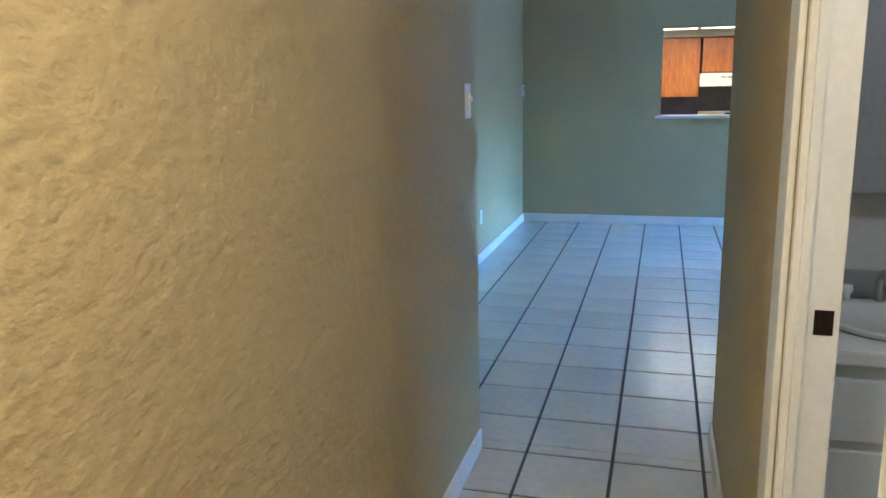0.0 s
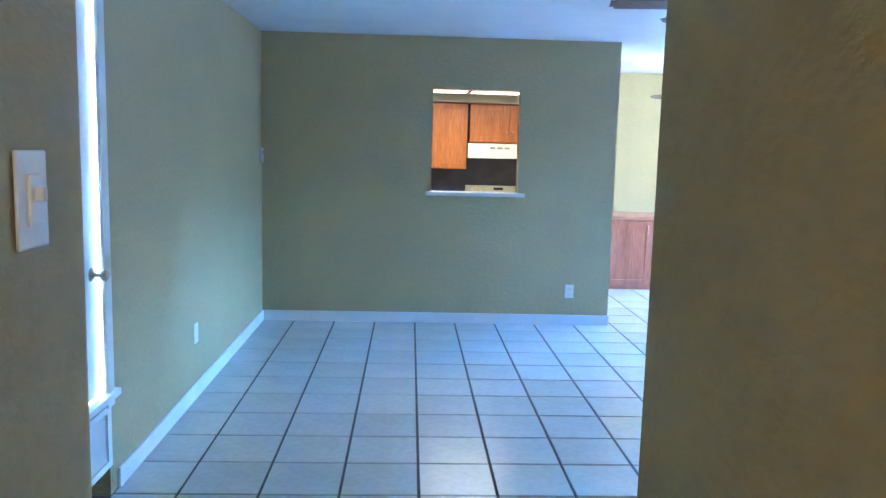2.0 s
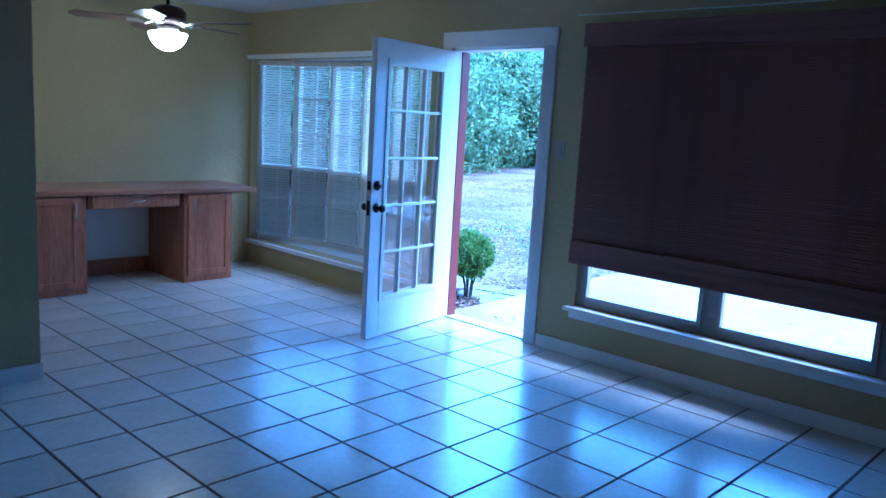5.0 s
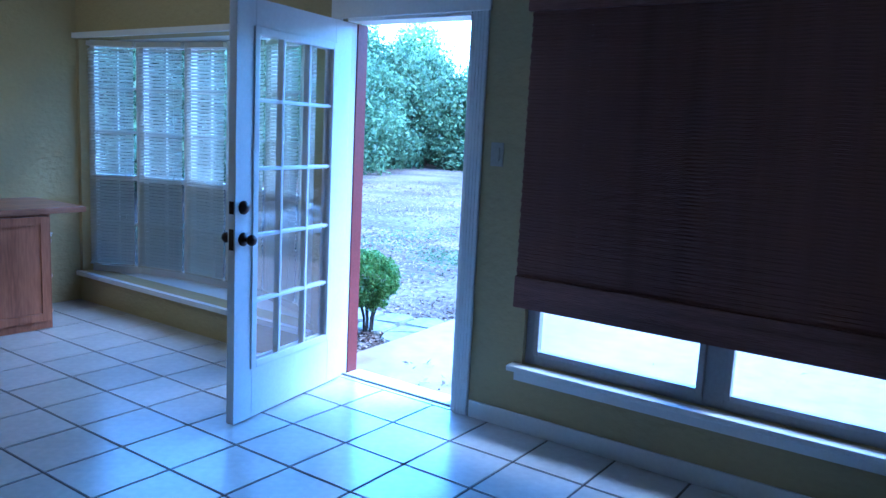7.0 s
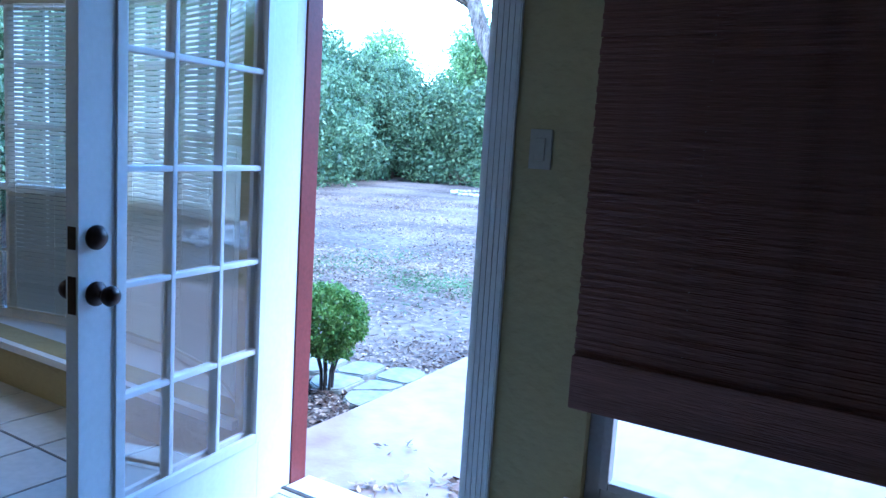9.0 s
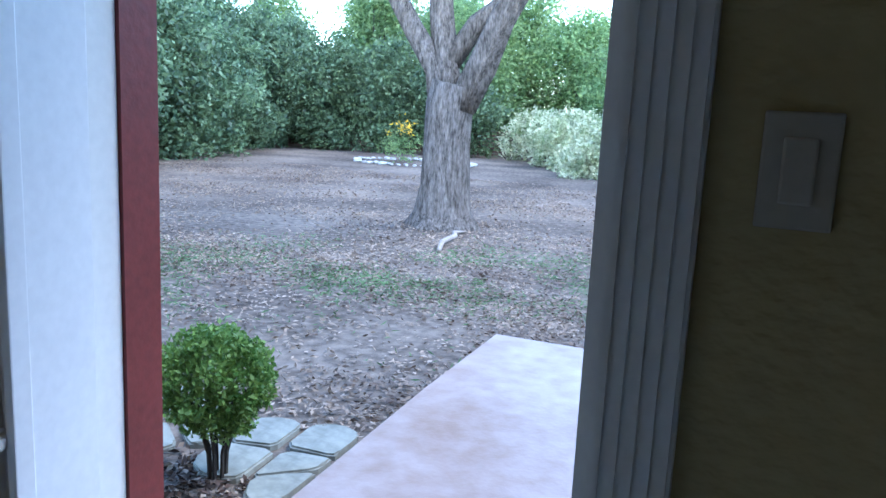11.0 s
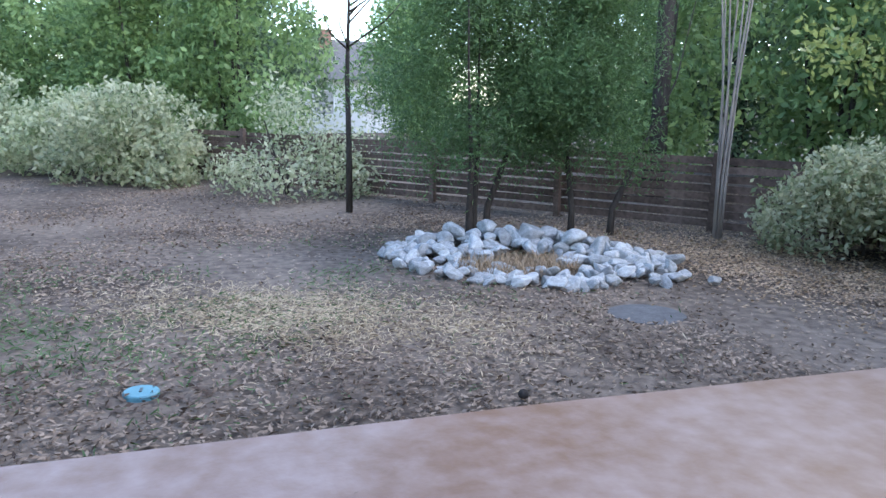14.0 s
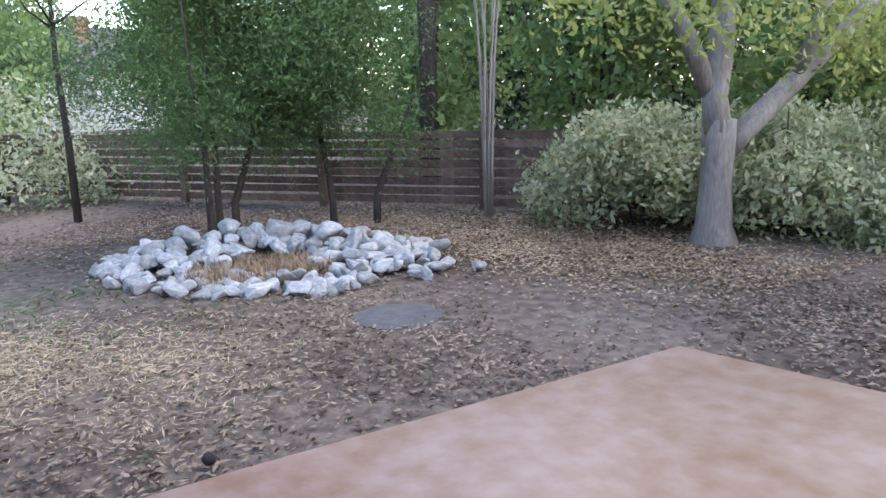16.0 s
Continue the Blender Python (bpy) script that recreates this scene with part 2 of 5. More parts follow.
def leaves_mesh(name, centres, size, material, rng, flat=0.0, aspect=0.5):
    """Small folded leaves, one at each centre."""
    n = len(centres)
    d = rng.normal(size=(n, 3))
    d[:, 2] *= 1 - flat
    d /= np.linalg.norm(d, axis=1)[:, None]
    w = rng.normal(size=(n, 3))
    if flat:
        w[:, 2] *= 1 - flat
    w -= d * (w * d).sum(1)[:, None]
    w /= np.linalg.norm(w, axis=1)[:, None]
    s = size * rng.uniform(0.6, 1.3, n)[:, None]
    up = np.cross(d, w)
    v = np.stack([centres - d * s * 0.5, centres + w * s * aspect * 0.5 + up * s * 0.08, centres + d * s * 0.5, centres - w * s * aspect * 0.5 + up * s * 0.08], 1).reshape(-1, 3)
    me = bpy.data.meshes.new(name)
    me.vertices.add(4 * n)
    me.vertices.foreach_set("co", v.astype(np.float32).ravel())
    me.loops.add(4 * n)
    me.loops.foreach_set("vertex_index", np.arange(4 * n, dtype=np.int32))
    me.polygons.add(n)
    me.polygons.foreach_set("loop_start", np.arange(0, 4 * n, 4, dtype=np.int32))
    me.polygons.foreach_set("loop_total", np.full(n, 4, np.int32))
    me.update(calc_edges=True)
    me.materials.append(material)
    return me


# ---- the house: floor, walls, ceiling ----
CZ = 2.45
EX = 5.87
NY = 2.50
SY = -5.45
solid("floor", boxes((-0.15, 6.05, SY - 0.15, NY + 0.15, -0.12, -0.004), (0.58, 3.9, -11.2, SY - 0.15, -0.12, -0.004)), GROUT, "tiled floor with dark grout joints", "floor", "structure")
solid("ceiling", boxes((-0.15, 6.05, SY - 0.15, NY + 0.15, CZ, CZ + 0.15), (0.58, 3.9, -11.2, SY - 0.15, CZ, CZ + 0.15)), CEIL, "white textured ceiling", "ceiling", "structure")


def wall(name, label, spans, material=WALL, bevel=0.0):
    return solid(name, boxes(*spans, bevel=bevel), material, label, "wall", "structure")


# north wall of the living room with the pass-through to the kitchen
wall("wall_north", "tan textured wall with a kitchen pass-through", [(0.0, 1.43, 0.0, 0.12, 0, CZ), (2.20, 3.03, 0.0, 0.12, 0, CZ), (1.43, 2.20, 0.0, 0.12, 0, 1.117), (1.43, 2.20, 0.0, 0.12, 2.035, CZ)])
wall("wall_kitchen", "tan wall between kitchen and dining area", [(2.91, 3.03, 0.12, NY, 0, CZ)])
wall("wall_dining", "tan textured wall behind the built-in desk", [(0.0, 6.05, NY, NY + 0.15, 0, CZ)])
# west wall with the closet door
wall("wall_west", "tan textured wall with a closet door", [(-0.15, 0, -3.45, NY + 0.15, 0, CZ), (-0.15, 0, -4.17, -3.45, 2.10, CZ), (-0.15, 0, SY - 0.15, -4.17, 0, CZ), (-0.15, 0, -4.17, -3.45, 0.42, 0.46), (-0.15, -0.1, -4.17, -3.45, 0.0, 0.42)])
# south wall and the hall
wall("wall_south", "tan textured wall beside the hall opening", [(0, 0.60, SY - 0.12, SY, 0, CZ), (1.815, 6.02, SY - 0.12, SY + 0.23, 0, CZ)])


def rounded_wall(name, label, x0, x1, y0, y1, r=0.03):
    """A wall run whose end towards the living room has rounded plaster corners."""
    bm = boxes((x0, x1, y0, y1, 0, CZ))
    e = [k for k in bm.edges if all(abs(v.co.y - y1) < 1e-4 for v in k.verts) and abs(k.verts[0].co.z - k.verts[1].co.z) > 1]
    bmesh.ops.bevel(bm, geom=e, offset=r, segments=5, affect="EDGES", profile=0.5)
    return solid(name, bm, WALL, label, "wall", "structure")


rounded_wall("wall_hall_west", "tan heavily textured hall wall", 0.60, 0.775, -11.2, SY - 0.045)
rounded_wall("wall_hall_east", "tan textured hall wall with a rounded corner", 1.72, 1.815, -6.88, SY + 0.237)
wall("wall_hall_east_rear", "tan textured hall wall beyond the bathroom door", [(1.72, 1.815, -11.2, -7.64, 0, CZ), (1.72, 1.815, -7.64, -6.88, 2.06, CZ)])
wall("wall_hall_end", "tan wall closing the hall", [(0.58, 3.9, -11.35, -11.2, 0, CZ)])
wall("wall_bathroom", "pale bathroom wall", [(1.815, 3.9, SY - 0.27, SY - 0.15, 0, CZ), (3.8, 3.9, -11.2, SY - 0.27, 0, CZ)], BATHTILE)

# east wall: big window, door, bow window
DY0, DY1, DH = -1.11, -0.225, 2.06
WY0, WY1, WZ0, WZ1 = -3.38, -1.50, 0.345, 2.14
BY0, BY1, BZ0, BZ1 = -0.04, 2.46, 0.235, 2.01
wall("wall_east", "tan textured wall with a door and two windows", [
    (EX, EX + 0.15, SY - 0.15, WY0, -0.45, CZ), (EX, EX + 0.15, WY0, WY1, -0.45, WZ0), (EX, EX + 0.15, WY0, WY1, WZ1, CZ), (EX, EX + 0.15, WY1, DY0, -0.45, CZ),
    (EX, EX + 0.15, DY0, DY1, DH, CZ), (EX, EX + 0.15, DY0, DY1, -0.45, -0.03), (EX, EX + 0.15, DY1, BY0, -0.45, CZ),
    (EX, EX + 0.15, BY0, BY1, -0.45, BZ0), (EX, EX + 0.15, BY0, BY1, BZ1, CZ), (EX, EX + 0.15, BY1, NY + 0.15, -0.45, CZ)])
solid("roof", boxes((-0.4, 6.6, -11.6, NY + 0.6, CZ + 0.16, CZ + 0.30)), ROOF, "shingled roof with a shallow overhang", "roof", "structure")


def baseboard(name, spans):
    return solid(name, boxes(*spans, bevel=0.004), WHITE, "white painted baseboard", "baseboard", "structure")


BH = 0.09
baseboard("baseboard_north", [(0.014, 3.03, -0.014, -0.001, 0, BH)])
baseboard("baseboard_west", [(0.001, 0.014, -3.37, 0.0, 0, BH), (0.001, 0.014, SY, -4.25, 0, BH)])
baseboard("baseboard_east", [(EX - 0.014, EX - 0.001, SY + 0.232, DY0 - 0.1, 0, BH)])
baseboard("baseboard_hall", [(0.776, 0.789, -11.2, SY - 0.085, 0, BH), (1.706, 1.719, -6.76, SY + 0.2, 0, BH)])
baseboard("baseboard_kitchen_end", [(3.031, 3.044, 0.0, 1.8, 0, BH)])


# ---- the door and its frame ----
def make_door_frame():
    d = thing("door_frame", "dark red outer frame with white fluted casing", "door frame", kind="structure")
    part("jamb", boxes((EX + 0.09, EX + 0.17, DY1 - 0.045, DY1 - 0.002, -0.03, DH - 0.03)), RED, d, "dark red painted jamb")
    part("jamb", boxes((EX + 0.002, EX + 0.088, DY1 - 0.038, DY1 - 0.002, -0.03, DH - 0.03)), WHITE, d)
    part("jamb", boxes((EX + 0.002, EX + 0.16, DY0 + 0.001, DY0 + 0.022, -0.03, DH - 0.02)), WHITE, d)
    part("head", boxes((EX + 0.002, EX + 0.16, DY0 + 0.022, DY1 - 0.046, DH - 0.028, DH - 0.001)), WHITE, d)
    part("threshold", boxes((EX + 0.028, EX + 0.05, DY0 + 0.023, DY1 - 0.05, -0.028, 0.008), bevel=0.004), GROUT, d, "dark threshold strip")
    part("threshold_plate", boxes((EX - 0.004, EX + 0.0275, DY0 + 0.023, DY1 - 0.05, -0.028, 0.003)), TILE, d)
    part("outer_sill", boxes((EX + 0.051, EX + 0.19, DY0 + 0.023, DY1 - 0.05, -0.06, 0.002), bevel=0.003), WHITE, d, "pale outer sill")
    for y0, y1 in ((DY0 - 0.09, DY0 + 0.004), (DY1 - 0.012, DY1 + 0.055)):
        spans = [(EX - 0.012, EX - 0.001, y0, y1, 0, DH + 0.06)]
        for k in range(5):
            c = y0 + (y1 - y0) * (k + 0.5) / 5
            spans.append((EX - 0.015, EX - 0.011, c - 0.005, c + 0.005, 0.0, DH + 0.0))
        part("casing", boxes(*spans), WHITE, d, "fluted white casing")
    part("casing", boxes((EX - 0.018, EX - 0.001, DY0 - 0.10, DY1 + 0.065, DH - 0.012, DH + 0.105), bevel=0.006), WHITE, d)
    return d


make_door_frame()


def make_door():
    """A glazed door of three by five panes, hinged open into the room."""
    W, H, T = 0.93, 2.01, 0.044
    d = thing("door_1", "white glazed exterior door standing open into the room", "door", (5.862, -0.285, 0.012), 180 + 9.3, kind="structure")
    gx0, gx1, gz0, gz1 = 0.15, 0.80, 0.262, 1.872
    part("stile", boxes((0, gx0, -T / 2, T / 2, 0, H), bevel=0.002), DOORWHITE, d)
    part("stile", boxes((gx1, W, -T / 2, T / 2, 0, H), bevel=0.002), DOORWHITE, d)
    part("rail", boxes((gx0, gx1, -T / 2, T / 2, 0, gz0), bevel=0.002), DOORWHITE, d)
    part("rail", boxes((gx0, gx1, -T / 2, T / 2, gz1, H), bevel=0.002), DOORWHITE, d)
    m = 0.024
    part("glazing_frame", boxes(*[s for y in (-1, 1) for s in (
        (gx0 - 0.012, gx0 + m, y * T / 2 - 0.008, y * T / 2 + 0.008, gz0 - 0.012, gz1 + 0.012), (gx1 - m, gx1 + 0.012, y * T / 2 - 0.008, y * T / 2 + 0.008, gz0 - 0.012, gz1 + 0.012),
        (gx0 + m, gx1 - m, y * T / 2 - 0.008, y * T / 2 + 0.008, gz0 - 0.012, gz0 + m), (gx0 + m, gx1 - m, y * T / 2 - 0.008, y * T / 2 + 0.008, gz1 - m, gz1 + 0.012))], bevel=0.003), DOORWHITE, d)
    w, h = (gx1 - gx0) / 3, (gz1 - gz0) / 5
    for k in (1, 2):
        part("glazing_bar", boxes((gx0 + k * w - 0.009, gx0 + k * w + 0.009, -0.019, 0.019, gz0, gz1), bevel=0.004), DOORWHITE, d)
    for k in range(1, 5):
        part("glazing_bar", boxes((gx0, gx1, -0.017, 0.017, gz0 + k * h - 0.009, gz0 + k * h + 0.009), bevel=0.004), DOORWHITE, d)
    for i in range(3):
        for k in range(5):
            p = part("pane", boxes((gx0 + i * w + 0.009, gx0 + (i + 1) * w - 0.009, -0.003, 0.003, gz0 + k * h + 0.009, gz0 + (k + 1) * h - 0.009)), DOORGLASS, d, "clear glass pane")
            p.visible_shadow = False
    for z, big in ((1.05, 0), (0.90, 1)):
        for s in (-1, 1):
            turn = Matrix.Rotation(radians(90 * s), 4, "X")
            prof = [(0.033, 0), (0.033, 0.008), (0.027, 0.014)] + ([(0.012, 0.02), (0.012, 0.035), (0.024, 0.042), (0.028, 0.055), (0.022, 0.068), (0.008, 0.073)] if big else [(0.022, 0.022), (0.006, 0.026)])
            part("knob" if big else "deadbolt", lathe(prof, 20, at=(W - 0.055, -s * T / 2, z), turn=turn), BRONZE, d, "dark bronze knob" if big else "dark bronze deadbolt", smooth=True)
    part("edge_plate", boxes((W - 0.001, W + 0.0015, -0.014, 0.014, 0.85, 0.95), (W - 0.001, W + 0.0015, -0.014, 0.014, 1.02, 1.08)), BRONZE, d)
    for z in (0.2, 1.0, 1.82):
        part("hinge", lathe([(0.007, -0.05), (0.007, 0.05)], 10, at=(-0.006, -T / 2 - 0.006, z)), DOORWHITE, d, smooth=True)
    return d


make_door()


# ---- the big window with its woven shade ----
def make_big_window():
    w = thing("window_1", "wide two-pane grey framed window", "window", kind="structure")
    x0, x1 = EX + 0.03, EX + 0.09
    mid, hm = -2.425, 0.045
    part("window_frame", boxes((x0, x1, WY0, WY0 + 0.05, WZ0, WZ1), (x0, x1, WY1 - 0.05, WY1, WZ0, WZ1), (x0, x1, mid - hm, mid + hm, WZ0, WZ1),
                               (x0, x1, WY0 + 0.05, mid - hm, WZ0, WZ0 + 0.05), (x0, x1, mid + hm, WY1 - 0.05, WZ0, WZ0 + 0.05),
                               (x0, x1, WY0 + 0.05, mid - hm, WZ1 - 0.05, WZ1), (x0, x1, mid + hm, WY1 - 0.05, WZ1 - 0.05, WZ1), bevel=0.004), FRAME, w)
    for a, b in ((WY0 + 0.05, mid - hm), (mid + hm, WY1 - 0.05)):
        part("sash", boxes((x0 - 0.02, x0 + 0.02, a, a + 0.028, WZ0 + 0.05, WZ1 - 0.05), (x0 - 0.02, x0 + 0.02, b - 0.028, b, WZ0 + 0.05, WZ1 - 0.05), (x0 - 0.02, x0 + 0.02, a + 0.028, b - 0.028, WZ0 + 0.05, WZ0 + 0.075), bevel=0.003), FRAME, w)
        p = part("pane", boxes((x0 + 0.022, x0 + 0.027, a, b, WZ0 + 0.05, WZ1 - 0.05)), GLASS, w, "clear glass pane")
        p.visible_shadow = False
    part("window_sill", boxes((EX - 0.07, EX + 0.03, WY0 - 0.05, WY1 + 0.05, WZ0 - 0.03, WZ0 - 0.001), bevel=0.008), WHITE, w, "white painted sill")
    part("apron", boxes((EX - 0.02, EX - 0.001, WY0 - 0.03, WY1 + 0.03, WZ0 - 0.085, WZ0 - 0.031), bevel=0.004), WHITE, w)
    return w


make_big_window()


def make_shade():
    s = thing("woven_shade", "dark brown woven shade lowered over the wide window", "window shade", (EX - 0.035, 0, 0))
    z1, z0 = 2.155, 0.635
    y0, y1 = WY0 - 0.03, WY1 + 0.04
    n = 80
    h = (z1 - 0.1 - z0 - 0.14) / n
    band = mesh_of(boxes((-0.002, 0.002, -(y1 - y0) / 2, (y1 - y0) / 2, -h * 0.51, h * 0.51)), "reed_band", SHADE)
    for k in range(n):
        b = new("reed_band", band)
        b.parent = s
        b.matrix_local = pose(0.004 * math.sin(k * 2.1), (y0 + y1) / 2, z0 + 0.14 + h * (k + 0.5), 0.12 * math.sin(k * 1.7))
    part("lining", boxes((0.007, 0.010, y0 + 0.002, y1 - 0.002, z0 + 0.1, z1 - 0.02)), SHADE, s)
    part("valance", boxes((-0.035, -0.012, y0 - 0.01, y1 + 0.01, z1 - 0.13, z1 + 0.01), bevel=0.004), SHADE, s)
    part("bottom_fold", boxes((-0.02, 0.01, y0, y1, z0, z0 + 0.155), bevel=0.005), SHADE, s, "doubled bottom fold of dark reed")
    part("head_rail", boxes((-0.01, 0.03, y0, y1, z1 - 0.04, z1)), SHADE, s)
    for y in (y0 + 0.3, (y0 + y1) / 2, y1 - 0.3):
        part("cord", tube([(0.008, y, z0 + 0.1), (0.008, y, z1 - 0.05)], [0.0015, 0.0015], 6), CORD, s)
    return s


make_shade()
rod = solid("curtain_wire", tube([(EX - 0.03, -1.36, 2.225), (EX - 0.05, -2.4, 2.215), (EX - 0.03, -3.5, 2.225)], [0.004] * 3, 8), WHITE, "thin pale wire stretched above the shade", "curtain wire")


# ---- bow window with venetian blinds ----
BOW = [(5.96, 2.44), (6.16, 2.09), (6.27, 1.65), (6.30, 1.21), (6.27, 0.77), (6.16, 0.33), (5.96, -0.02)]


def make_bow_window():
    w = thing("window_2", "white bow window of narrow panels with small panes", "window", kind="structure")
    # seat board and head board follow the bow
    for name, z0, z1, m, lab in (("window_sill", BZ0 - 0.035, BZ0 - 0.001, WHITE, "deep white sill"), ("head_board", BZ1 + 0.001, BZ1 + 0.04, WHITE, "")):
        bm = bmesh.new()
        ring = [(EX - 0.04, BY1 + 0.03), (EX - 0.04, BY0 - 0.03)] + [(x + 0.06, y) for x, y in BOW[::-1]]
        lo, hi = [bm.verts.new((x, y, z0)) for x, y in ring], [bm.verts.new((x, y, z1)) for x, y in ring]
        bm.faces.new(lo[::-1])
        bm.faces.new(hi)
        for i in range(len(ring)):
            k = (i + 1) % len(ring)
            bm.faces.new((lo[i], lo[k], hi[k], hi[i]))
        part(name, bm, m, w, lab)
    part("apron_wall", raw_bow(-0.45, BZ0 - 0.036), BRICK, w)
    for (ax, ay), (bx, by) in zip(BOW, BOW[1:]):
        p = Matrix.Translation((ax, ay, 0)) @ Matrix.Rotation(math.atan2(by - ay, bx - ax), 4, "Z")
        L = math.hypot(bx - ax, by - ay)

        def put(name, bm, m, lab=""):
            bm.transform(p)
            return part(name, bm, m, w, lab)
        f = 0.035
        put("panel_frame", boxes((0.002, f, -0.03, 0.03, BZ0, BZ1), (L - f, L - 0.002, -0.03, 0.03, BZ0, BZ1), (f, L - f, -0.03, 0.03, BZ0, BZ0 + 0.05), (f, L - f, -0.03, 0.03, BZ1 - 0.05, BZ1), (f, L - f, -0.03, 0.03, 0.96, 1.00)), WHITE, "white window panel frame")
        put("glazing_bar", boxes((L / 2 - 0.008, L / 2 + 0.008, -0.012, 0.012, BZ0 + 0.05, 0.96), (L / 2 - 0.008, L / 2 + 0.008, -0.012, 0.012, 1.00, BZ1 - 0.05),
                                 *[(f, L - f, -0.011, 0.011, z - 0.008, z + 0.008) for z in (0.62, 1.33, 1.66)]), WHITE)
        g = put("pane", boxes((f, L - f, -0.003, 0.002, BZ0 + 0.05, BZ1 - 0.05)), GLASS, "clear glass pane")
        g.visible_shadow = False
        put("insect_screen", boxes((f, L - f, 0.024, 0.026, BZ0 + 0.05, 0.98)), SCREEN, "grey insect screen over the lower sash")


def raw_bow(z0, z1):
    bm = bmesh.new()
    ring = [(EX + 0.152, BY1 + 0.01), (EX + 0.152, BY0 - 0.01)] + [(x + 0.04, y) for x, y in BOW[::-1]]
    lo, hi = [bm.verts.new((x, y, z0)) for x, y in ring], [bm.verts.new((x, y, z1)) for x, y in ring]
    bm.faces.new(lo[::-1])
    bm.faces.new(hi)
    for i in range(len(ring)):
        k = (i + 1) % len(ring)
        bm.faces.new((lo[i], lo[k], hi[k], hi[i]))
    return bm


SCREEN = glass_mat("insect_screen_mesh", (0.38, 0.40, 0.42), 0.6)
make_bow_window()


def make_blind(i):
    (ax, ay), (bx, by) = BOW[i], BOW[i + 1]
    L = math.hypot(bx - ax, by - ay)
    b = thing("venetian_blind", "lowered cream venetian blind with narrow slats", "blind", (ax - 0.055, ay, 0), math.degrees(math.atan2(by - ay, bx - ax)), group="blinds of the bow window")
    top, bot = BZ1 - 0.01, BZ0 + 0.07
    part("head_rail", boxes((0.02, L - 0.02, -0.02, 0.02, top - 0.035, top)), CORD, b)
    part("bottom_rail", boxes((0.02, L - 0.02, -0.012, 0.012, bot - 0.012, bot)), CORD, b)
    n = 66
    bm = bmesh.new()
    for k in range(n):
        z = bot + 0.012 + (top - 0.05 - bot) * k / n
        bmesh.ops.create_cube(bm, size=1, matrix=Matrix.LocRotScale((L / 2, 0, z), Euler((radians(53), 0, 0)), (L - 0.045, 0.025, 0.0012)))
    part("slats", bm, BLIND, b)
    for x in (L * 0.2, L * 0.8):
        part("ladder_cord", tube([(x, -0.014, bot), (x, -0.014, top - 0.03)], [0.001, 0.001], 5), CORD, b)
    return b


for i in range(6):
    make_blind(i)


# ---- built-in desk ----
def panel_door(d, x0, x1, z0, z1, y, m, handle_x=None, hz=None):
    """A framed cupboard door on a front at y, facing -y."""
    r = 0.055
    door = part("door", boxes((x0, x0 + r, y - 0.02, y, z0, z1), (x1 - r, x1, y - 0.02, y, z0, z1), (x0 + r, x1 - r, y - 0.02, y, z0, z0 + r), (x0 + r, x1 - r, y - 0.02, y, z1 - r, z1), (x0 + r, x1 - r, y - 0.011, y - 0.002, z0 + r, z1 - r), bevel=0.002), m, d)
    if handle_x:
        h = part("handle", tube([(handle_x, y - 0.02, hz - 0.06), (handle_x, y - 0.045, hz - 0.05), (handle_x, y - 0.05, hz), (handle_x, y - 0.045, hz + 0.05), (handle_x, y - 0.02, hz + 0.06)], [0.006, 0.005, 0.005, 0.005, 0.006], 8), NICKEL, d, "brushed nickel bar handle", smooth=True)
    return door


def make_desk():
    d = thing("desk", "brown wooden built-in desk with cupboards and open end shelves", "desk", (0, 0, 0))
    y0, y1 = 1.82, NY - 0.004
    part("top", boxes((3.05, 5.52, y0 - 0.03, y1, 0.785, 0.825), bevel=0.006), DESKTOP, d, "reddish wood-grain desk top")
    part("cabinet", boxes((3.06, 4.00, y0, y1, 0.004, 0.784)), DESK, d)
    part("cabinet", boxes((4.82, 5.28, y0, y1, 0.004, 0.784)), DESK, d)
    panel_door(d, 3.47, 3.95, 0.06, 0.77, y0 - 0.001, DESK, 3.91, 0.67)
    panel_door(d, 4.85, 5.26, 0.06, 0.77, y0 - 0.001, DESK, 4.90, 0.67)
    part("drawer", boxes((4.03, 4.79, y0 + 0.02, y0 + 0.6, 0.67, 0.78), bevel=0.003), DESK, d)
    part("drawer_front", boxes((4.05, 4.77, y0 - 0.003, y0 + 0.019, 0.682, 0.776), bevel=0.003), DESK, d)
    part("handle", tube([(4.35, y0 - 0.004, 0.73), (4.37, y0 - 0.03, 0.73), (4.45, y0 - 0.03, 0.73), (4.47, y0 - 0.004, 0.73)], [0.006, 0.005, 0.005, 0.006], 8), NICKEL, d, "brushed nickel handle", smooth=True)
    part("knee_panel", boxes((4.001, 4.819, y1 - 0.012, y1, 0.14, 0.66)), WHITE, d, "pale panel behind the knee space")
    part("back_skirting", boxes((4.001, 4.819, y1 - 0.02, y1, 0.004, 0.14)), DESK, d)
    # open shelves cut back at an angle towards the window
    for z in (0.06, 0.31, 0.56):
        bm = bmesh.new()
        ring = [(5.281, y0 + 0.06), (5.42, y0 + 0.25), (5.50, y1 - 0.02), (5.281, y1 - 0.02)]
        lo, hi = [bm.verts.new((x, y, z - 0.01)) for x, y in ring], [bm.verts.new((x, y, z + 0.01)) for x, y in ring]
        bm.faces.new(lo[::-1])
        bm.faces.new(hi)
        for i in range(4):
            bm.faces.new((lo[i], lo[(i + 1) % 4], hi[(i + 1) % 4], hi[i]))
        part("shelf", bm, DESKTOP, d)
    part("back_panel", boxes((5.281, 5.52, y1 - 0.018, y1, 0.004, 0.784)), DESK, d)
    return d


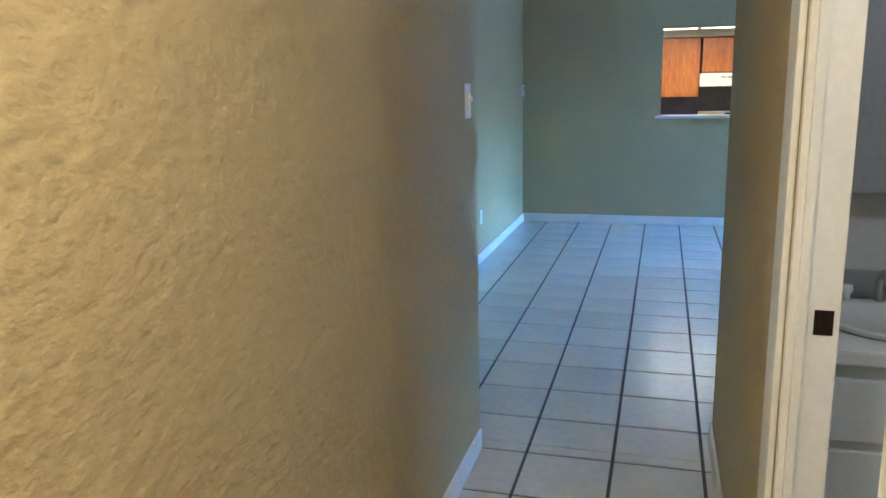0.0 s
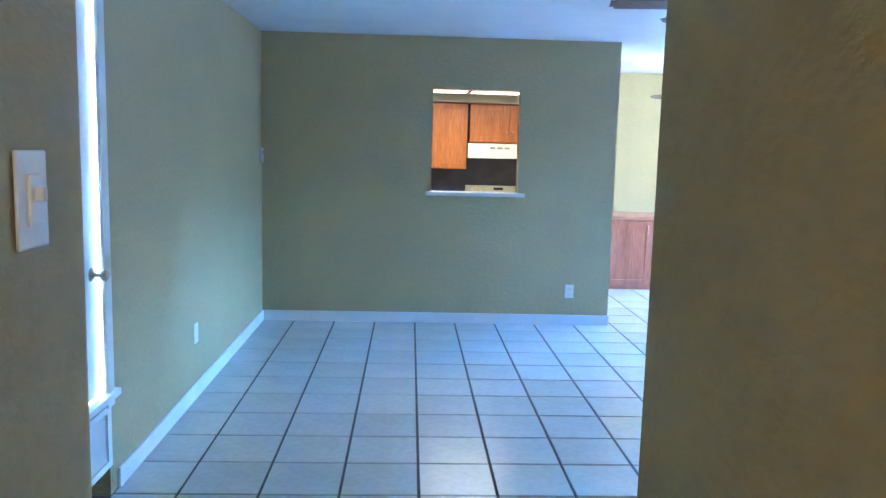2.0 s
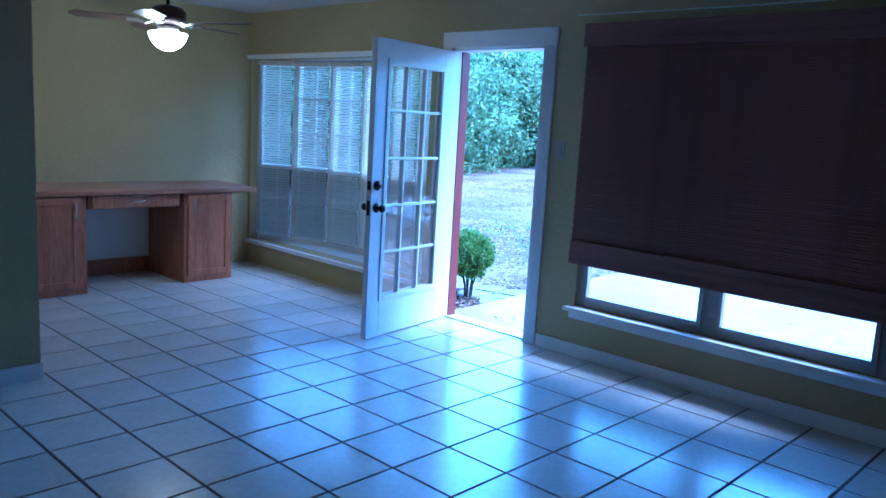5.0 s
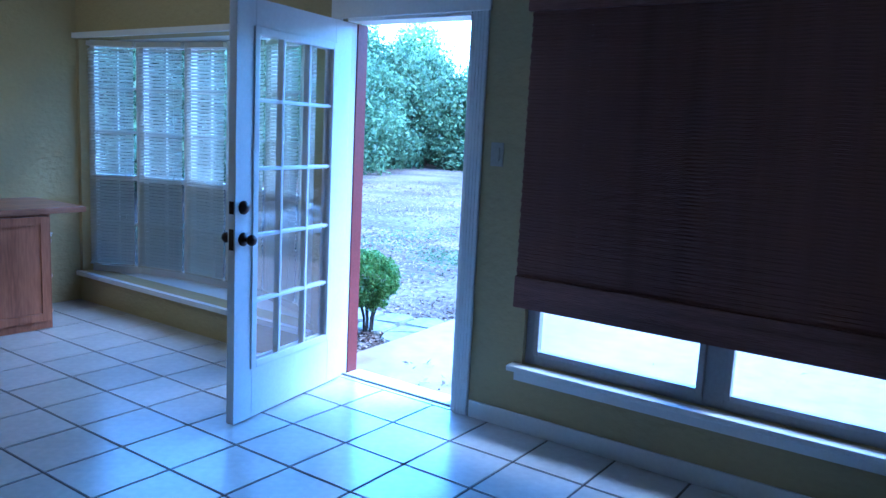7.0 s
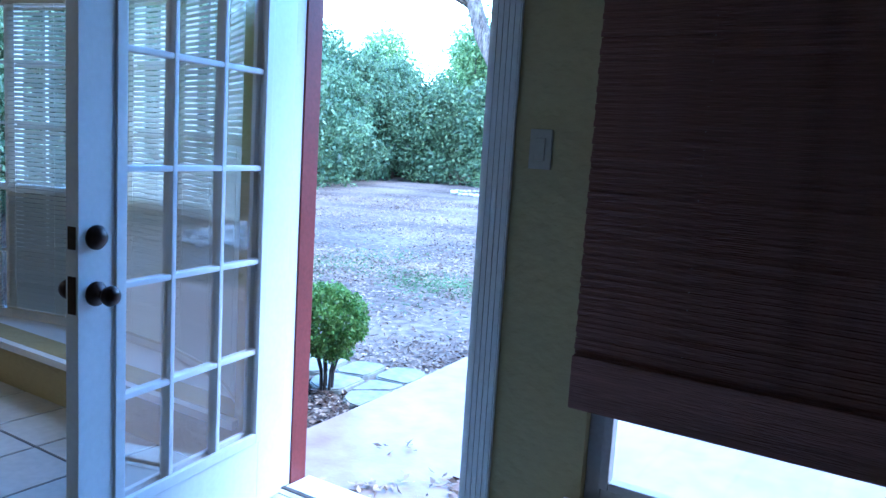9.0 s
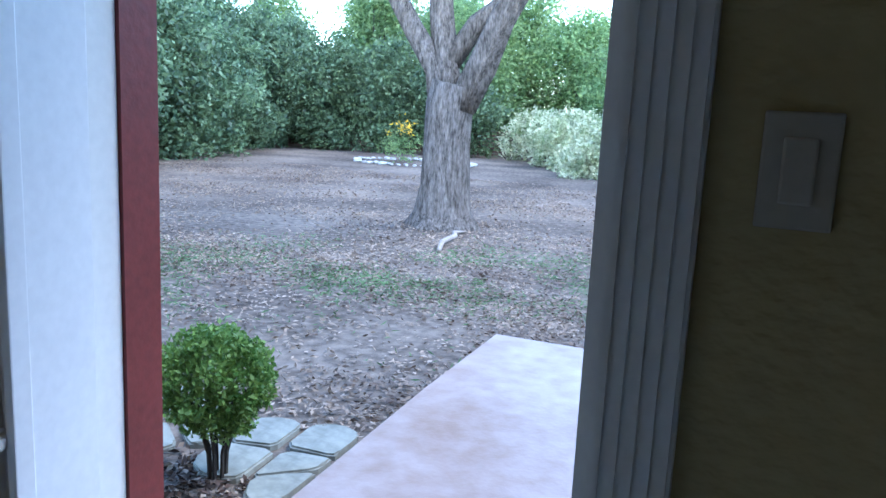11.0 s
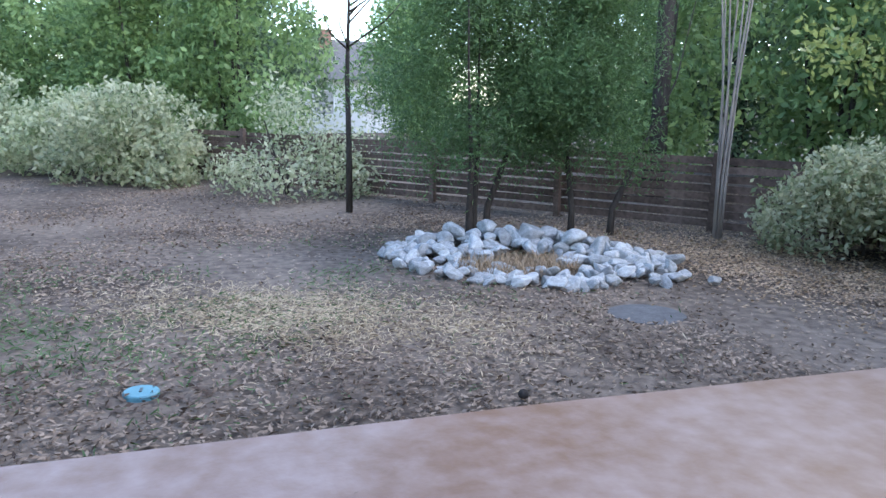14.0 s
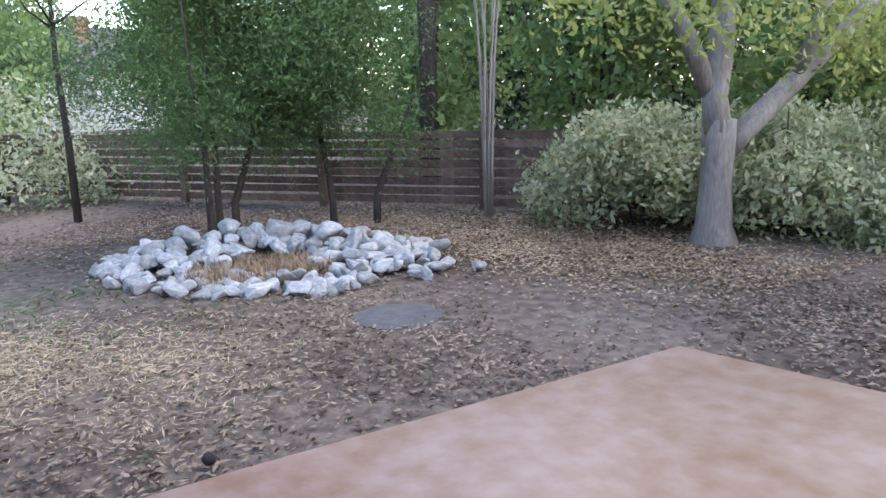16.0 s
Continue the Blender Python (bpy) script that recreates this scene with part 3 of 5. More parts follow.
make_desk()
for k in range(3):
    solid("magazine", boxes((-0.07, 0.07, -0.10, 0.10, 0, 0.012), bevel=0.001), PLASTIC, "pale magazine stacked on the open desk shelf", "magazine", group="stack on the shelf", place=pose(5.365, 2.20, 0.572 + k * 0.0125, 0, 0, 8 * k - 6))


# ---- ceiling fans ----
def make_fan(place, turn, lit, label):
    f = thing("ceiling_fan", label, "ceiling fan", place, turn)
    up = -0.045 if lit else 0.185
    if lit:
        part("canopy", lathe([(0.015, -0.09), (0.05, -0.075), (0.075, -0.02), (0.075, 0.0)], 24), BRONZE, f, smooth=True)
    if lit:
        part("downrod", lathe([(0.013, -0.245), (0.013, -0.08)], 12), BRONZE, f, smooth=True)
    part("motor", lathe([(0.02, -0.33), (0.09, -0.325), (0.125, -0.29), (0.13, -0.24), (0.10, -0.205), (0.03, -0.19)], 28, at=(0, 0, up)), BRONZE, f, "dark bronze motor housing", smooth=True)
    part("light_fitter", lathe([(0.05, -0.385), (0.075, -0.37), (0.075, -0.35), (0.05, -0.331)], 24, at=(0, 0, up)), NICKEL, f, "bright metal collar", smooth=True)
    if lit:
        part("light_bowl", lathe([(0.005, -0.51), (0.04, -0.505), (0.085, -0.48), (0.12, -0.435), (0.135, -0.39), (0.13, -0.382), (0.05, -0.386)], 28, at=(0, 0, up)), BOWL, f, "glowing frosted glass bowl", smooth=True)
    for k in range(5):
        a = radians(72 * k)
        m = Matrix.Rotation(a, 4, "Z")
        arm = tube([(0.09, 0, -0.30), (0.15, 0, -0.325), (0.21, 0, -0.315)], [0.012, 0.010, 0.012], 8)
        bmesh.ops.create_cube(arm, size=1, matrix=Matrix.LocRotScale((0.235, 0, -0.312), Euler((radians(11), 0, 0)), (0.08, 0.07, 0.006)))
        arm.transform(m @ Matrix.Translation((0, 0, up)))
        part("blade_arm", arm, NICKEL, f)
        bm = boxes((0.21, 0.64, -0.06, 0.06, -0.003, 0.003))
        for v in bm.verts:
            if v.co.x > 0.5:
                v.co.y *= 1.12
        e = [q for q in bm.edges if abs(q.verts[0].co.z - q.verts[1].co.z) > 0.004]
        bmesh.ops.bevel(bm, geom=e, offset=0.03, segments=3, affect="EDGES")
        bm.transform(m @ Matrix.Translation((0, 0, up - 0.306)) @ Matrix.Rotation(radians(11), 4, "X"))
        part("blade", bm, BLADE, f)
    for s in () if lit else ((1, -0.06), (-1, -0.09)):
        x, L = 0.11 * s[0], s[1]
        part("pull_chain", lathe([(0.0012, -0.36 - L), (0.0012, -0.14)], 6, at=(x, 0.06, 0)), NICKEL, f)
        part("pull_knob", lathe([(0.002, -0.40 - L), (0.008, -0.39 - L), (0.006, -0.37 - L), (0.002, -0.36 - L)], 10, at=(x, 0.06, 0)), BRONZE, f)
    return f


BLADE = wood_mat("fan_blade_wood", (0.10, 0.065, 0.045), (0.16, 0.10, 0.07), 0.4, axis="x")
make_fan((4.30, 1.08, CZ), 12, True, "dark bronze ceiling fan with a lit glass bowl")
make_fan((2.97, -2.40, CZ), 30, False, "bronze ceiling fan with pull chains, unlit")
lamp("fan_light", "POINT", (4.30, 1.08, CZ - 0.61), 0.2, (1.0, 0.80, 0.52), 0.11)


# ---- kitchen seen through the pass-through ----
def make_sill():
    s = solid("pass_through_sill", boxes((1.39, 2.245, -0.05, 0.16, 1.118, 1.15), bevel=0.006), WHITE, "white painted sill of the pass-through", "sill", "structure")
    solid("pass_through_lining", boxes((1.431, 1.442, -0.002, 0.122, 1.151, 2.034), (2.188, 2.199, -0.002, 0.122, 1.151, 2.034), (1.443, 2.187, -0.002, 0.122, 2.023, 2.034)), WALL, "tan painted lining of the pass-through", "trim", "structure")


make_sill()


def upper_cabinet(x0, x1, z0, z1, y0, doors, label):
    c = thing("wall_cabinet", label, "cabinet")
    part("body", boxes((x0, x1, y0 + 0.021, NY - 0.016, z0, z1)), CAB, c)
    w = (x1 - x0) / doors
    for k in range(doors):
        a, b = x0 + k * w + 0.006, x0 + (k + 1) * w - 0.006
        r = 0.06
        door = part("door", boxes((a, a + r, y0, y0 + 0.02, z0 + 0.01, z1 - 0.01), (b - r, b, y0, y0 + 0.02, z0 + 0.01, z1 - 0.01), (a + r, b - r, y0, y0 + 0.02, z0 + 0.01, z0 + 0.01 + r), (a + r, b - r, y0, y0 + 0.02, z1 - 0.01 - r, z1 - 0.01), (a + r, b - r, y0 + 0.009, y0 + 0.018, z0 + 0.07, z1 - 0.07), bevel=0.002), CAB, c)
        hx = (b - 0.03) if (k == 0 and doors > 1) else a + 0.03
        part("handle", lathe([(0.005, 0), (0.005, 0.015), (0.012, 0.02), (0.008, 0.028)], 12, at=(hx, y0 - 0.001, z0 + 0.12), turn=Matrix.Rotation(radians(90), 4, "X")), NICKEL, c, smooth=True)
    return c


upper_cabinet(1.00, 1.895, 1.29, 2.03, 2.15, 1, "orange-brown wooden wall cabinet, hung low beside the hood")
upper_cabinet(1.925, 2.82, 1.595, 2.03, 2.17, 2, "orange-brown two-door wall cabinet above the range hood")
solid("kitchen_soffit", boxes((0.01, 2.90, 2.05, NY - 0.005, 2.035, CZ - 0.002)), CEIL, "pale boxed soffit above the cabinets", "soffit", "structure")
solid("backsplash", boxes((0.01, 2.90, NY - 0.014, NY - 0.002, 0.92, 2.034)), NAVY, "dark blue kitchen backsplash", "backsplash", "structure")


def make_hood():
    h = thing("range_hood", "ivory range hood with black switches", "range hood")
    bm = boxes((1.90, 2.67, 2.03, NY - 0.016, 1.42, 1.585), bevel=0.006)
    for v in bm.verts:
        if v.co.z > 1.50 and v.co.y < 2.2:
            v.co.y += 0.05
    part("body", bm, IVORY, h)
    part("switch_panel", boxes((2.47, 2.57, 2.038, 2.048, 1.505, 1.53)), BLACK, h)
    part("vent_slots", boxes(*[(2.15 + k * 0.08, 2.205 + k * 0.08, 2.042, 2.052, 1.53, 1.55) for k in range(3)]), FRAME, h)


make_hood()


def make_stove():
    s = thing("stove", "ivory kitchen stove with a raised control panel", "stove")
    part("body", boxes((1.91, 2.67, 1.87, NY - 0.02, 0.004, 0.92), bevel=0.006), IVORY, s)
    part("backguard", boxes((1.91, 2.67, NY - 0.10, NY - 0.018, 0.921, 1.10), bevel=0.008), IVORY, s)
    part("clock", boxes((2.24, 2.35, NY - 0.106, NY - 0.099, 1.05, 1.08)), BLACK, s, "black clock display")
    for k, x in enumerate((1.98, 2.08, 2.47, 2.57)):
        part("knob", lathe([(0.02, 0), (0.02, 0.012), (0.008, 0.02)], 14, at=(x, NY - 0.101, 1.04), turn=Matrix.Rotation(radians(90), 4, "X")), IVORY, s)
    for x, y, r in ((2.10, 2.05, 0.10), (2.48, 2.05, 0.085), (2.10, 2.28, 0.085), (2.48, 2.28, 0.10)):
        part("burner", lathe([(r, 0.921), (r, 0.93), (r * 0.9, 0.934)], 20, at=(x, y, 0)), BLACK, s)


make_stove()
for x0, x1 in ((0.01, 1.905), (2.675, 2.90)):
    c = thing("base_cabinet", "orange-brown wooden kitchen base cabinet", "cabinet")
    part("body", boxes((x0, x1, 1.90, NY - 0.02, 0.004, 0.88)), CAB, c)
    part("worktop", boxes((x0, x1, 1.87, NY - 0.02, 0.881, 0.92), bevel=0.004), NAVY, c)


def make_kitchen_light():
    f = thing("kitchen_ceiling_light", "wood-framed fluorescent ceiling light, switched on", "ceiling light")
    x0, x1, y0, y1, z = 0.5, 2.7, 0.75, 1.72, 2.10
    part("frame", boxes((x0, x1, y0, y0 + 0.05, z, CZ - 0.005), (x0, x1, y1 - 0.05, y1, z, CZ - 0.005), (x0, x0 + 0.05, y0 + 0.05, y1 - 0.05, z, CZ - 0.005), (x1 - 0.05, x1, y0 + 0.05, y1 - 0.05, z, CZ - 0.005)), IVORY, f, "pale wooden frame")
    part("divider", boxes((1.83, 1.87, y0 + 0.051, y1 - 0.051, z - 0.004, z + 0.03)), DESKTOP, f)
    part("divider", boxes((x0 + 0.051, x1 - 0.051, 1.29, 1.31, z - 0.002, z + 0.02)), DESKTOP, f)
    for a, b in ((x0 + 0.052, 1.828), (1.872, x1 - 0.052)):
        for c, d in ((y0 + 0.052, 1.278), (1.322, y1 - 0.052)):
            part("diffuser", boxes((a, b, c, d, z + 0.012, z + 0.02)), TUBE, f, "glowing acrylic diffuser")


make_kitchen_light()


# ---- plates, thermostat, closet door ----
def wall_plate(name, label, category, m, switches=1, w=0.075, h=0.118, colour=None, toggle=False):
    """A plate on a wall; m maps its face from the xz plane, looking towards -y."""
    p = thing(name, label, category)
    p.matrix_world = m
    part("plate", boxes((-w / 2, w / 2, -0.006, -0.001, -h / 2, h / 2), bevel=0.003), colour or PLASTIC, p)
    if category == "outlet":
        for z in (-0.024, 0.024):
            part("socket", boxes((-0.016, 0.016, -0.009, -0.005, z - 0.013, z + 0.013), bevel=0.002), IVORY, p)
    else:
        for k in range(switches):
            x = (k - (switches - 1) / 2) * 0.046
            part("rocker", boxes((x - 0.016, x + 0.016, -0.011, -0.005, -0.033, 0.033), bevel=0.003), colour or PLASTIC, p)
            if toggle:
                part("toggle", boxes((x - 0.006, x + 0.006, -0.022, -0.010, -0.002, 0.016), bevel=0.002), PLASTIC, p)
    return p


wall_plate("light_switch", "white wall switch plate beside the exterior door", "light switch", pose(EX, -1.288, 1.362, 0, 0, -90), 1, 0.072, 0.116, PLATE)
wall_plate("light_switch", "white switch plate on the textured hall wall", "light switch", pose(0.775, -5.68, 1.442, 0, 0, 90), 1, 0.08, 0.125, toggle=True)
wall_plate("light_switch", "white plate on the wall beside the shade", "light switch", pose(EX, -3.53, 1.41, 0, 0, -90), 1, 0.085, 0.13)
wall_plate("wall_outlet", "white outlet low on the tan wall", "outlet", pose(2.68, 0, 0.30), w=0.075)
wall_plate("wall_outlet", "white outlet low on the tan side wall", "outlet", pose(0, -2.10, 0.39, 0, 0, 90), w=0.075)


def make_thermostat():
    t = thing("thermostat", "small white thermostat in the corner of the wall", "thermostat")
    part("body", boxes((0.001, 0.026, -0.13, -0.05, 1.365, 1.485), bevel=0.004), PLASTIC, t)
    part("display", boxes((0.0262, 0.028, -0.115, -0.065, 1.43, 1.465)), FRAME, t)


make_thermostat()


def make_closet():
    c = thing("door_2", "white closet door above a return-air grille", "door", (0, 0.11, 0.04), kind="structure")
    part("door_leaf", boxes((-0.05, -0.012, -4.24, -3.60, 0.43, 2.03), bevel=0.003), DOORWHITE, c)
    part("casing", boxes((0.001, 0.018, -3.60, -3.53, 0.36, 2.10), bevel=0.004), WHITE, c)
    part("casing", boxes((0.001, 0.018, -4.31, -4.24, 0.36, 2.10), bevel=0.004), WHITE, c)
    part("casing", boxes((0.001, 0.018, -4.24, -3.60, 2.03, 2.10), bevel=0.004), WHITE, c)
    part("sill", boxes((0.001, 0.035, -4.33, -3.50, 0.395, 0.425), bevel=0.004), WHITE, c)
    part("knob", lathe([(0.028, 0), (0.026, 0.008), (0.01, 0.014), (0.01, 0.035), (0.024, 0.045), (0.026, 0.058), (0.012, 0.07)], 18, at=(-0.011, -3.665, 0.94), turn=Matrix.Rotation(radians(90), 4, "Y")), NICKEL, c, "brushed metal knob", smooth=True)
    g = part("grille_frame", boxes((0.001, 0.012, -3.60, -3.56, 0.10, 0.37), (0.001, 0.012, -4.28, -4.24, 0.10, 0.37), (0.001, 0.012, -4.24, -3.60, 0.34, 0.37), (0.001, 0.012, -4.24, -3.60, 0.10, 0.13)), WHITE, c)
    for k in range(13):
        bm = boxes((-0.009, 0.009, -4.24, -3.60, -0.001, 0.001))
        bm.transform(Matrix.Translation((0.001, 0, 0.14 + k * 0.0155)) @ Matrix.Rotation(radians(40), 4, "Y"))
        part("louvre", bm, WHITE, c)


make_closet()


# ---- bathroom door and vanity beside the hall ----
def make_bath_frame():
    d = thing("door_3", "white bathroom door frame with a dark strike plate", "door frame", kind="structure")
    y0, y1 = -7.64, -6.88
    part("casing", boxes((1.705, 1.719, y1 + 0.0, y1 + 0.11, 0, 2.12), bevel=0.004), WHITE, d)
    part("casing", boxes((1.705, 1.719, y0 - 0.08, y0, 0, 2.12), bevel=0.004), WHITE, d)
    part("casing", boxes((1.705, 1.719, y0, y1, 2.05, 2.12), bevel=0.004), WHITE, d)
    part("jamb", boxes((1.721, 1.814, y1 - 0.02, y1 - 0.001, 0, 2.05)), WHITE, d)
    part("jamb", boxes((1.721, 1.814, y0 + 0.001, y0 + 0.02, 0, 2.05)), WHITE, d)
    part("door_stop", boxes((1.735, 1.753, y1 - 0.032, y1 - 0.0205, 0, 2.04)), WHITE, d)
    part("strike_plate", boxes((1.768, 1.803, y1 - 0.0225, y1 - 0.0203, 1.01, 1.06)), BRONZE, d, "dark bronze strike plate")


make_bath_frame()


def make_vanity():
    v = thing("bathroom_vanity", "white bathroom vanity with a moulded basin and chrome tap", "vanity")
    x0, x1, y0, y1 = 1.86, 2.65, SY - 0.27 - 0.58, SY - 0.274
    part("cabinet", boxes((x0, x1, y0 + 0.03, y1, 0.004, 0.74)), WHITE, v)
    for k in range(3):
        part("drawer", boxes((x0 + 0.03, x0 + 0.40, y0 + 0.012, y0 + 0.029, 0.1 + k * 0.21, 0.28 + k * 0.21), bevel=0.003), WHITE, v)
    part("door", boxes((x0 + 0.43, x1 - 0.03, y0 + 0.012, y0 + 0.029, 0.1, 0.70), bevel=0.003), WHITE, v)
    part("countertop", boxes((x0 - 0.02, x1 + 0.02, y0, y1, 0.741, 0.785), bevel=0.008), PORCELAIN, v)
    cx, cy = (x0 + x1) / 2 - 0.10, (y0 + y1) / 2
    part("basin", lathe([(0.20, 0.786), (0.21, 0.80), (0.195, 0.806), (0.17, 0.796), (0.03, 0.788)], 32, at=(cx, cy, 0)), PORCELAIN, v, smooth=True)
    part("backsplash", boxes((x0 - 0.02, x1 + 0.02, y1 - 0.02, y1, 0.786, 0.88), bevel=0.003), FRAME, v)
    part("tap", tube([(cx, y1 - 0.09, 0.786), (cx, y1 - 0.09, 0.87), (cx, y1 - 0.13, 0.90), (cx, y1 - 0.19, 0.88)], [0.02, 0.014, 0.012, 0.011], 12), NICKEL, v, "chrome tap", smooth=True)
    for s in (-1, 1):
        part("tap_handle", lathe([(0.02, 0.786), (0.018, 0.82), (0.026, 0.83), (0.022, 0.85)], 14, at=(cx + s * 0.10, y1 - 0.09, 0)), PORCELAIN, v, smooth=True)
    return v


make_vanity()
solid("medicine_cabinet", boxes((2.02, 2.62, SY - 0.40, SY - 0.273, 1.15, 1.85), bevel=0.004), FRAME, "dark framed bathroom medicine cabinet above the vanity", "cabinet")
lamp("hall_lamp_light", "POINT", (1.12, -8.5, 2.30), 0.54, (1.0, 0.60, 0.23), 0.12)
HL = thing("hall_ceiling_lamp", "frosted glass hall ceiling lamp, switched on", "ceiling light", (1.12, -8.5, CZ))
part("base", lathe([(0.15, -0.02), (0.15, -0.001)], 24), NICKEL, HL)
part("shade", lathe([(0.02, -0.10), (0.09, -0.09), (0.14, -0.05), (0.15, -0.021)], 24), glow_mat("hall_lamp_glass", (1.0, 0.75, 0.42), 0.3), HL, smooth=True)
# fill light added to brighten the bathroom, without any fixture
lamp("bathroom_lamp_light", "POINT", (2.7, -7.2, 2.2), 0.12, (1.0, 0.80, 0.55), 0.15)


# ---- garden: ground, patio ----
GZ = -0.33
PZ = -0.24
GROUND = mat("dry_lawn_soil", (0.065, 0.050, 0.040), 0.95, vary=0.2, second=(0.155, 0.124, 0.10), scale=0.45, fine=9, bump=0.5, bump_scale=45, spec=0.1, bump_dist=0.02)
solid("ground", boxes((6.04, 600, -600, 600, GZ - 0.4, GZ), (-600, 6.04, -600, -11.6, GZ - 0.4, GZ), (-600, 6.04, 4.0, 600, GZ - 0.4, GZ), (-600, -0.5, -11.6, 4.0, GZ - 0.4, GZ), (-0.5, 6.04, -11.6, 4.0, GZ - 0.5, GZ - 0.1)), GROUND, "bare dry lawn strewn with fallen leaves", "ground", "structure")
HOUSE_SIDE = set(bpy.data.objects)
bm = bmesh.new()
ring = [(5.9, 0.54), (7.65, 0.74), (9.1, 0.95), (10.39, 1.10), (10.38, -2.0), (10.30, -4.52), (9.24, -4.83), (5.85, -5.4)]
lo, hi = [bm.verts.new((x, y, GZ - 0.1)) for x, y in ring], [bm.verts.new((x, y, PZ)) for x, y in ring]
bm.faces.new(lo)
bm.faces.new(hi[::-1])
for i in range(len(ring)):
    k = (i + 1) % len(ring)
    bm.faces.new((lo[k], lo[i], hi[i], hi[k]))
bmesh.ops.recalc_face_normals(bm, faces=bm.faces[:])
solid("patio", bm, CONCRETE, "smooth pinkish stained concrete patio slab", "patio", "structure")
BARK = mat("grey_furrowed_bark", (0.055, 0.046, 0.040), 0.95, vary=0.25, second=(0.135, 0.118, 0.105), scale=5, fine=16, bump=1.0, bump_scale=11, spec=0.1, stretch=(3, 3, 0.75), bump_dist=0.06)
BARK_GREY = mat("smooth_grey_bark", (0.17, 0.152, 0.138), 0.95, vary=0.08, second=(0.235, 0.215, 0.198), scale=3, fine=16, bump=0.6, bump_scale=18, spec=0.1, stretch=(3, 3, 0.7))
BARK_DARK = mat("dark_bark", (0.05, 0.042, 0.036), 0.95, vary=0.25, scale=4, fine=20, bump=0.8, bump_scale=20, spec=0.1, stretch=(3, 3, 0.6))
BARK_PALE = mat("smooth_pale_bark", (0.24, 0.20, 0.17), 0.8, vary=0.15, scale=5, fine=12, bump=0.3, bump_scale=10, stretch=(2, 2, 0.5))
FENCEWOOD = mat("weathered_fence_wood", (0.12, 0.085, 0.068), 0.9, vary=0.25, scale=3, fine=20, bump=0.6, bump_scale=30, per=0.25, spec=0.1)
STONE = mat("pale_limestone", (0.345, 0.345, 0.335), 0.9, vary=0.22, scale=5, fine=30, bump=0.6, bump_scale=14, per=0.3, spec=0.15, bump_dist=0.02)
FLAG = mat("grey_flagstone", (0.20, 0.195, 0.16), 0.85, vary=0.16, scale=4, fine=25, bump=0.5, bump_scale=16, per=0.12)
LITTER = leaf_mat("fallen_leaf", (0.075, 0.048, 0.035), (0.38, 0.285, 0.21), 0.1, 0.7)
TANLEAF = leaf_mat("tan_dry_leaf", (0.20, 0.13, 0.075), (0.52, 0.38, 0.25), 0.15, 0.7)
STRAW = leaf_mat("dry_straw_grass", (0.36, 0.27, 0.16), (0.68, 0.55, 0.37), 0.2, 0.7)
BROWN = leaf_mat("brown_dead_grass", (0.20, 0.13, 0.075), (0.42, 0.30, 0.19), 0.2, 0.7)
GRASS = leaf_mat("thin_green_grass", (0.05, 0.10, 0.035), (0.14, 0.22, 0.09), 0.25, 0.6)
MULCH = leaf_mat("dark_mulch_chip", (0.018, 0.014, 0.012), (0.09, 0.055, 0.04), 0.0, 0.9)
LEAF_ROW = leaf_mat("dense_shrub_leaf", (0.036, 0.068, 0.036), (0.19, 0.27, 0.135))
LEAF_LIGHT = leaf_mat("light_tree_leaf", (0.09, 0.16, 0.055), (0.32, 0.44, 0.18), 0.55)
LEAF_DARK = leaf_mat("dark_willowy_leaf", (0.055, 0.11, 0.042), (0.145, 0.24, 0.09), 0.42)
LEAF_PALE = leaf_mat("variegated_leaf", (0.20, 0.26, 0.12), (0.68, 0.68, 0.47), 0.55)
LEAF_OLIVE = leaf_mat("olive_tree_leaf", (0.21, 0.26, 0.07), (0.45, 0.50, 0.17), 0.5)
LEAF_TOPIARY = leaf_mat("topiary_leaf", (0.05, 0.115, 0.02), (0.25, 0.37, 0.095), 0.4)
FLOWER = leaf_mat("yellow_flower", (0.60, 0.38, 0.02), (0.75, 0.52, 0.05), 0.3)


def clumped(lobes, clumps, each, spread, rng, hollow=0.55):
    """Leaf places: clumps scattered through lobes (x, y, z, rx, ry, rz), mostly near their skins."""
    out = []
    for x, y, z, rx, ry, rz in lobes:
        n = max(3, int(clumps * (rx * ry * rz) ** (2 / 3)))
        d = rng.normal(size=(n, 3))
        d /= np.linalg.norm(d, axis=1)[:, None]
        r = hollow + (1.08 - hollow) * rng.uniform(size=(n, 1)) ** 0.6
        c = d * r * (rx, ry, rz) + (x, y, z)
        p = np.repeat(c, each, 0) + rng.normal(size=(n * each, 3)) * spread * rng.uniform(0.5, 1.4, (n * each, 1))
        out.append(p)
    return np.concatenate(out)


def make_tree(name, label, category, place, stems, crown_lobes, leaf_mat_, bark, leaf=0.10, clumps=70, each=14, spread=0.16, seed=1, group="", steps=9, rough=0.15, hollow=0.55, aspect=0.5, extra=()):
    """Trunk and limbs from stems (points, radii) and a crown of separate leaves."""
    rng = np.random.default_rng(seed)
    t = thing(name, label, category, place, group=group)
    for k, (pts, radii) in enumerate(stems):
        part("limb" if k else "trunk", tube(pts, radii, steps, None, rough, seed + k), bark, t, smooth=True)
    if crown_lobes:
        ob = new("crown", leaves_mesh("crown", clumped(crown_lobes, clumps, each, spread, rng, hollow), leaf, leaf_mat_, rng, aspect=aspect))
        ob.parent = t
    return t


